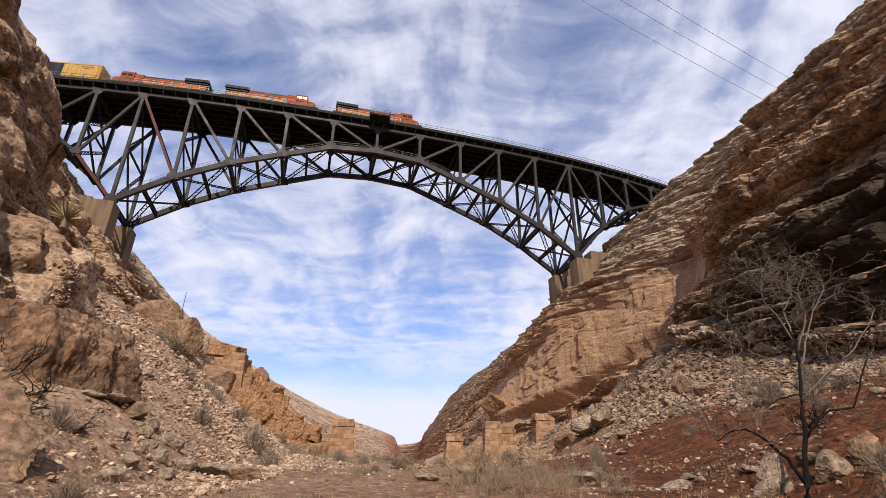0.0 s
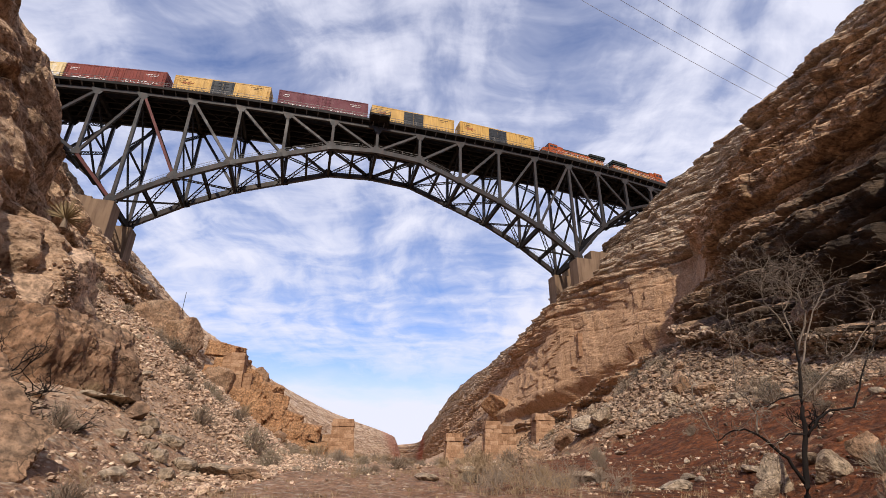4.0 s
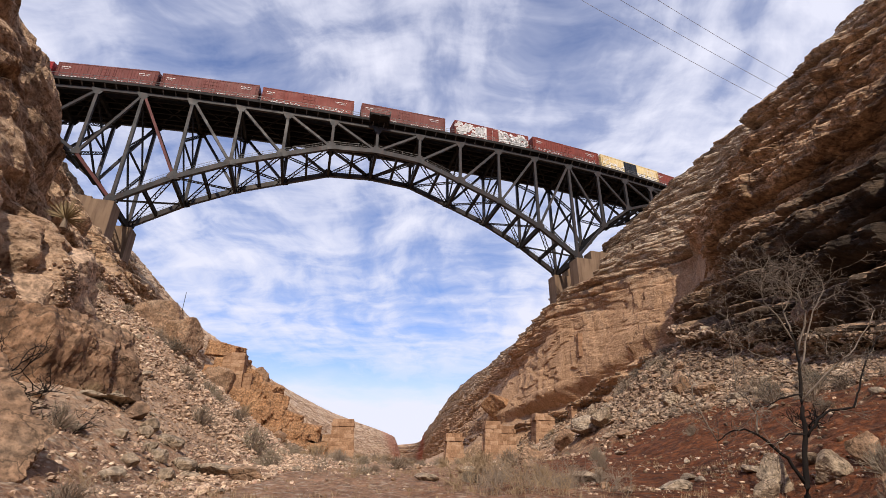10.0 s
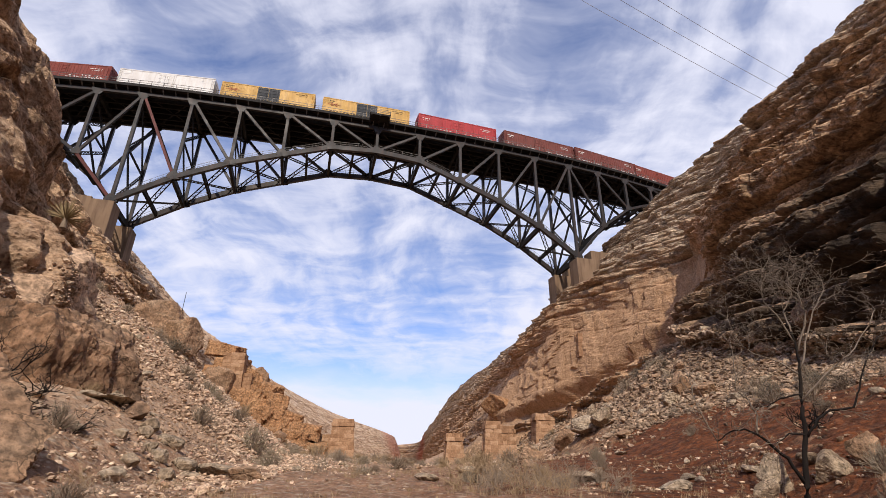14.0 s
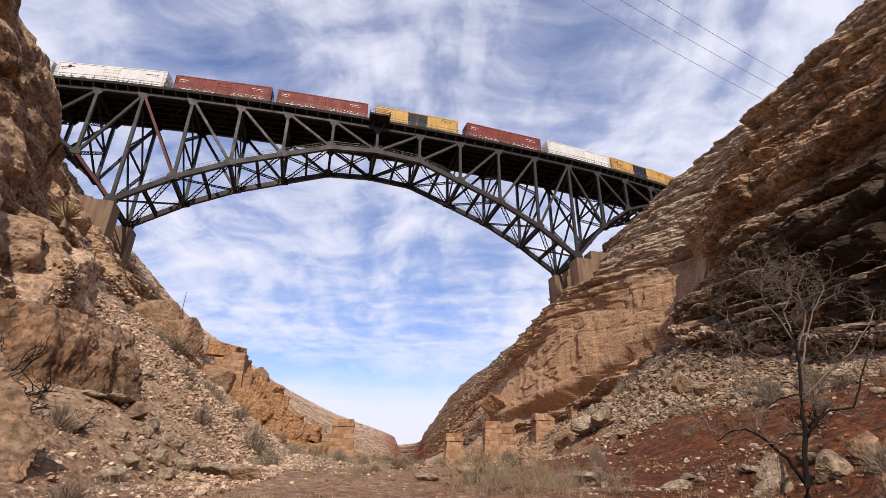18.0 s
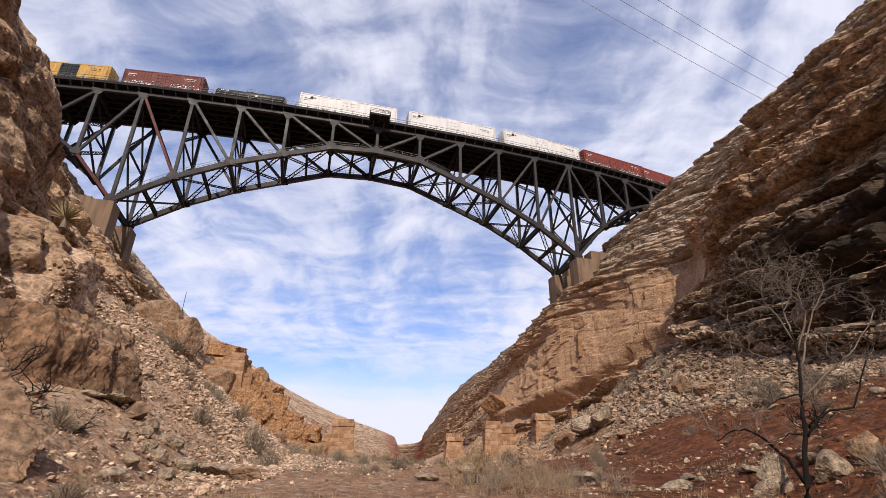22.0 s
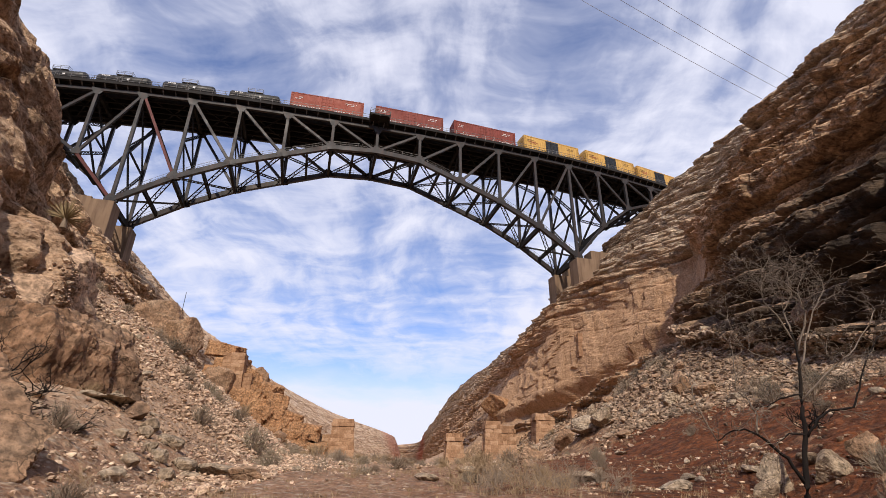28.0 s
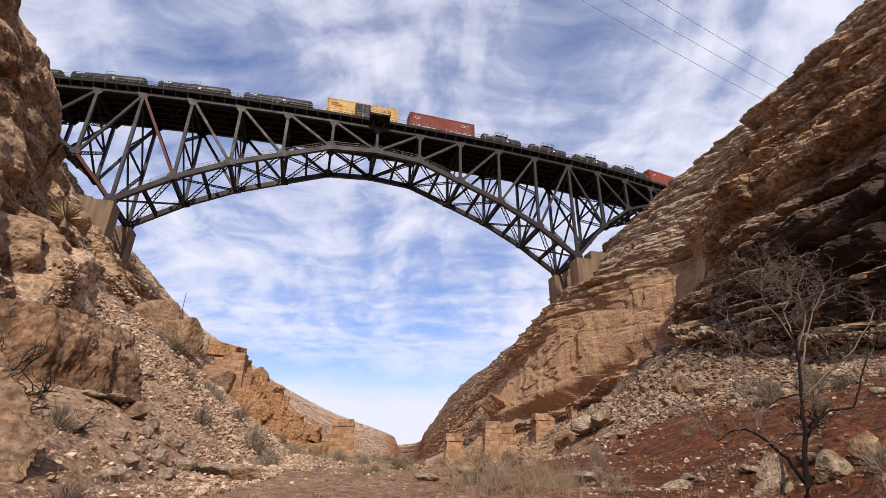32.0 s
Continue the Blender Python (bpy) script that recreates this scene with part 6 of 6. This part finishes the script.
# dry grass on the floor
rng = np.random.default_rng(44)
gw = ((NZONE > 6.0) & (NZONE < 8.6) & (NY > 6.5) & (NY < 75)) * AREA * np.exp(2.2 * fbm(NX * 0.35, NY * 0.35, 0 * NX, 3, 300)) * np.clip(12 / DIST, 0.1, 1)
at = rng.choice(len(gw), 1100, p=gw / gw.sum())
GV, GF = [], []
for k in at:
    for j in range(9):
        a, ln = rng.uniform(0, 6.28), rng.uniform(0.04, 0.12) * (1 + DIST[k] / 50)
        p = np.array([NX[k], NY[k], NZ[k] - 0.01]) + rng.normal(size=3) * [0.05, 0.05, 0]
        d = np.array([math.cos(a) * 0.5, math.sin(a) * 0.5, 1.0]) * ln
        s = np.array([-math.sin(a), math.cos(a), 0]) * 0.004 * (1 + DIST[k] / 14)
        o = 3 * len(GF)
        GV += [p - s, p + s, p + d]
        GF.append((o, o + 1, o + 2))
tagged(new("dry_grass", quick_mesh("dry_grass", np.array(GV), np.array(GF), STRAW)), "short straw-coloured dry grass on the canyon floor", "grass", kind="stuff")


def limb(solid, pts, r0, r1, rnd, n=7):
    """A crooked limb through the given points, thinning along its way."""
    path, radii = [], []
    m = len(pts) - 1
    for i in range(m):
        a, b = Vector(pts[i]), Vector(pts[i + 1])
        for j in range(3):
            t = j / 3
            path.append(a.lerp(b, t) + (Vector([rnd.uniform(-1, 1) for _ in range(3)]) * (b - a).length * 0.035 if (i or j) else Vector()))
            radii.append(r0 + (r1 - r0) * (i + t) / m)
    path.append(Vector(pts[-1]))
    radii.append(r1)
    solid.tube(path, radii, n)
    return path


def twigs(solid, p, d, ln, r, depth, rnd, lift=0.06):
    """Forking bare twigs, crooked from joint to joint."""
    if depth == 0:
        return
    path, q, v = [Vector(p)], Vector(p), Vector(d).normalized()
    for i in range(4):
        v = (v + Vector([rnd.uniform(-0.42, 0.42) for _ in range(3)]) + Vector((0, 0, lift))).normalized()
        q = q + v * ln / 4
        path.append(q.copy())
    solid.tube(path, [r, r * 0.9, r * 0.8, r * 0.65, r * 0.5], 5 if depth > 2 else 4, False)
    for i in range(rnd.choice((2, 3, 3))):
        w_ = (v + Vector([rnd.uniform(-1.0, 1.0) for _ in range(3)])).normalized()
        twigs(solid, path[rnd.choice((1, 2, 3, 4, 4))], w_, ln * rnd.uniform(0.5, 0.8), max(r * 0.66, 0.0042), depth - 1, rnd, lift)


def bare_tree():
    rnd = random.Random(21)
    x, y = 8.0, 12.2
    t = thing("bare_tree", "leafless charred black tree with pale forking twigs among rocks", "tree", m=pose(x, y, 1.0))
    limb(s := Solid(), [(-0.08, 0, -0.25), (0, 0, 0.3), (0.12, 0.02, 0.8), (0.3, 0.05, 1.3), (0.38, 0.05, 1.8), (0.42, 0, 2.2), (0.56, 0, 2.7), (0.6, 0, 3.2), (0.58, 0, 3.6)], 0.066, 0.022, rnd, 9)
    part("trunk", s, BARK, t, "charred black trunk", smooth=True)
    # a way out from the trunk, thickness, charred or not, twigs at each joint
    limbs = [
        ([(-0.05, 0, 0.2), (-0.3, 0, 0.7), (-0.66, -0.1, 0.97), (-0.92, -0.1, 1.2), (-1.2, -0.15, 1.3), (-1.57, -0.2, 1.23), (-1.88, -0.2, 1.03)], 0.042, True, 1),
        ([(-1.88, -0.2, 1.03), (-2.05, -0.2, 1.4), (-2.2, -0.15, 2.0), (-2.25, -0.1, 2.7)], 0.014, False, 2),
        ([(-0.9, -0.1, 1.2), (-0.75, 0, 1.6), (-0.83, 0.1, 2.0), (-0.98, 0.2, 2.2), (-0.9, 0.2, 2.7), (-0.85, 0.2, 3.5)], 0.024, False, 2),
        ([(0.28, 0, 1.15), (0.55, -0.1, 1.52), (0.85, -0.15, 1.72), (1.38, -0.2, 1.78), (1.65, -0.2, 2.2), (2.05, -0.2, 2.9), (2.45, -0.2, 3.4), (3.0, -0.2, 3.7)], 0.030, True, 1),
        ([(0.22, 0, 1.2), (-0.18, -0.1, 1.22), (-0.5, -0.1, 1.02)], 0.022, True, 1),
        ([(0.4, 0, 2.1), (-0.05, 0.1, 2.0), (-0.4, 0.1, 1.82), (-0.7, 0.1, 1.8)], 0.022, True, 2),
        ([(0.6, 0, 3.3), (0.48, 0.1, 3.9), (0.22, 0.15, 4.4), (0.2, 0.1, 4.9), (0.38, 0.1, 5.3)], 0.022, False, 3),
        ([(0.6, 0, 3.1), (0.98, -0.1, 4.0), (0.9, -0.15, 4.5), (0.6, -0.2, 4.8), (0.2, -0.2, 5.0)], 0.026, False, 3),
        ([(0.4, 0, 1.95), (0.88, -0.2, 2.45), (1.3, -0.3, 2.8), (1.8, -0.3, 3.1), (2.5, -0.3, 4.0)], 0.022, False, 3),
        ([(0.56, 0, 2.7), (0.98, 0.1, 3.4), (1.42, 0.2, 4.2), (1.9, 0.2, 4.8)], 0.026, False, 3),
        ([(0.5, 0, 2.55), (0.2, 0.2, 2.9), (-0.3, 0.3, 3.1), (-0.6, 0.3, 3.4), (-0.75, 0.3, 4.0)], 0.022, False, 3),
        ([(0.58, 0, 3.5), (0.75, 0.3, 4.2), (1.15, 0.4, 4.7), (1.2, 0.4, 5.3)], 0.02, False, 3),
    ]
    for pts, thick, charred, spray in limbs:
        s = Solid()
        path = limb(s, pts, thick, 0.010, rnd, 7)
        l = part("limb", s, BARK if charred else TREE_TWIG, t, "" if charred else "pale weathered limb", smooth=True)
        tw = Solid()
        for j in range(len(path) // 3, len(path), 1 if spray > 1 else 2):
            for r in range(2 if spray > 2 and j % 2 or j == len(path) - 1 else 1):
                d = (path[j] - path[j - 1]).normalized() + Vector([rnd.uniform(-1.0, 1.0) for _ in range(3)]) + Vector((0, 0, 0.15))
                twigs(tw, path[j], d, rnd.uniform(0.35, 0.75), 0.0085, 3 if spray < 3 else 4, rnd, 0.02)
        part("twig_spray", tw, TREE_TWIG, l, "pale dry twigs")


bare_tree()
# charred dead branches against the big boulder
for x, y, turn, size in ((-8.5, 9.9, 20, 1.0), (-7.0, 9.1, 80, 0.45), (-7.4, 10.8, 200, 0.5), (-9.1, 10.4, 140, 1.05), (-9.4, 10.9, 260, 1.1), (-8.7, 10.6, 300, 0.9)):
    rnd = random.Random(int(turn))
    t = thing("dead_bush", "leafless blackened bush in front of the boulder", "dead bush", "dead bushes", m=Matrix.LocRotScale((x, y, ground_at(x, y) - 0.05), Euler((0, 0, radians(turn))), (size, size, size)))
    s = Solid()
    for i in range(4):
        twigs(s, (0, 0, 0), (rnd.uniform(-1, 1), rnd.uniform(-1, 1), 0.9), 0.75, 0.02, 4, rnd)
    part("branchwork", s, BARK, t)
# bare straw-coloured stalks beside the wash
for i, (x, y, size) in enumerate(((0.9, 11.2, 0.5), (1.45, 11.0, 0.6), (1.9, 11.6, 0.62), (2.35, 11.0, 0.5), (3.0, 12.2, 0.55), (0.3, 12.2, 0.42), (1.2, 12.6, 0.5), (-5.6, 8.6, 0.4), (-4.9, 8.2, 0.35), (2.2, 13.0, 0.6), (2.9, 13.6, 0.6), (1.3, 13.8, 0.6), (3.5, 11.3, 0.6), (0.5, 13.4, 0.7), (2.6, 15.2, 0.6), (1.6, 16.0, 0.6), (3.6, 16.4, 0.55), (-2.2, 14.2, 0.5), (-3.4, 15.6, 0.6))):
    rnd = random.Random(70 + i)
    t = thing("dry_brush", "bare straw-coloured stalks of dry brush", "dry brush", "dry brush", m=Matrix.LocRotScale((x, y, ground_at(x, y) - 0.04), Euler((0, 0, i)), (size, size, size)))
    s = Solid()
    for j in range(13):
        twigs(s, (rnd.uniform(-0.5, 0.5), rnd.uniform(-0.5, 0.5), 0), (rnd.uniform(-0.6, 0.6), rnd.uniform(-0.6, 0.6), 1.0), 0.7, 0.014, 3, rnd)
    part("branchwork", s, STRAW if i % 2 else TWIG, t)
# a burnt clump in the fork of the low limb
t = thing("dead_bush", "burnt black tangle of twigs on the red slope", "dead bush", "dead bushes", m=pose(11.5, 16.6, ground_at(11.5, 16.6)))
rnd = random.Random(91)
s = Solid()
for j in range(14):
    twigs(s, (rnd.uniform(-0.3, 0.3), rnd.uniform(-0.3, 0.3), 0), (rnd.uniform(-1, 1), rnd.uniform(-1, 1), 0.7), 0.5, 0.02, 3, rnd)
part("branchwork", s, BARK, t)
# a spiky yucca on the cliff
YUCCA = paint_material("yucca_leaf", (0.25, 0.185, 0.10), (0.30, 0.22, 0.13), 0.6, 0.7, 0.0, False, 2.0)
yu = thing("yucca", "spiky yellow-green yucca growing on the cliff ledge", "yucca", m=pose(-18.3, 21.9, 12.6))
rnd = random.Random(3)
s = Solid()
for i in range(90):
    a, e = rnd.uniform(0, 6.28), rnd.uniform(-0.3, 1.5)
    d = Vector((math.cos(a) * math.cos(e), math.sin(a) * math.cos(e), math.sin(e)))
    s.tube([(0, 0, 0), d * 0.5, d * rnd.uniform(0.9, 1.1)], [0.03, 0.028, 0.002], 3, False)
part("leaf_rosette", s, YUCCA, yu)
part("crown_base", Solid().tube([(0, 0, -0.5), (0, 0, 0.05)], [0.14, 0.1], 8), TWIG, yu)

# ---- overhead wires and a mast on the western rim ----
WIRE = paint_material("wire", (0.30, 0.30, 0.32), (0.05, 0.05, 0.05), 0.3, 0.5, 0.5)
for far, nearer in (((75.1, 93.6, 82.6), (26.0, 68.0, 84.0)), ((77.3, 91.8, 84.8), (33.7, 68.7, 85.0)), ((79.0, 90.3, 87.1), (41.2, 69.4, 86.0))):
    a, b = Vector(far), Vector(nearer)
    pts = []
    for i in range(25):
        t = -2.0 + 5.0 * i / 24
        pts.append(a.lerp(b, t) + Vector((0, 0, 1.4 * (t - 0.5) ** 2 - 0.5)))
    pts = [Vector((*pts[0].xy, 69.0))] + pts + [Vector((*pts[-1].xy, 68.0))]
    wire = new("overhead_wire", Solid().tube(pts, [0.045] * 27, 5).mesh("overhead_wire", WIRE))
    tagged(wire, "thin pale overhead wire strung across the canyon", "wire", "overhead wires")
mast = new("mast", Solid().tube([(0, 0, -2), (0, 0, 4.2)], [0.09, 0.06], 6).mesh("mast", BARK))
mast.location = (-70.4, 132.4, 43.5)
tagged(mast, "thin dark mast standing on the canyon rim", "mast")


motions()
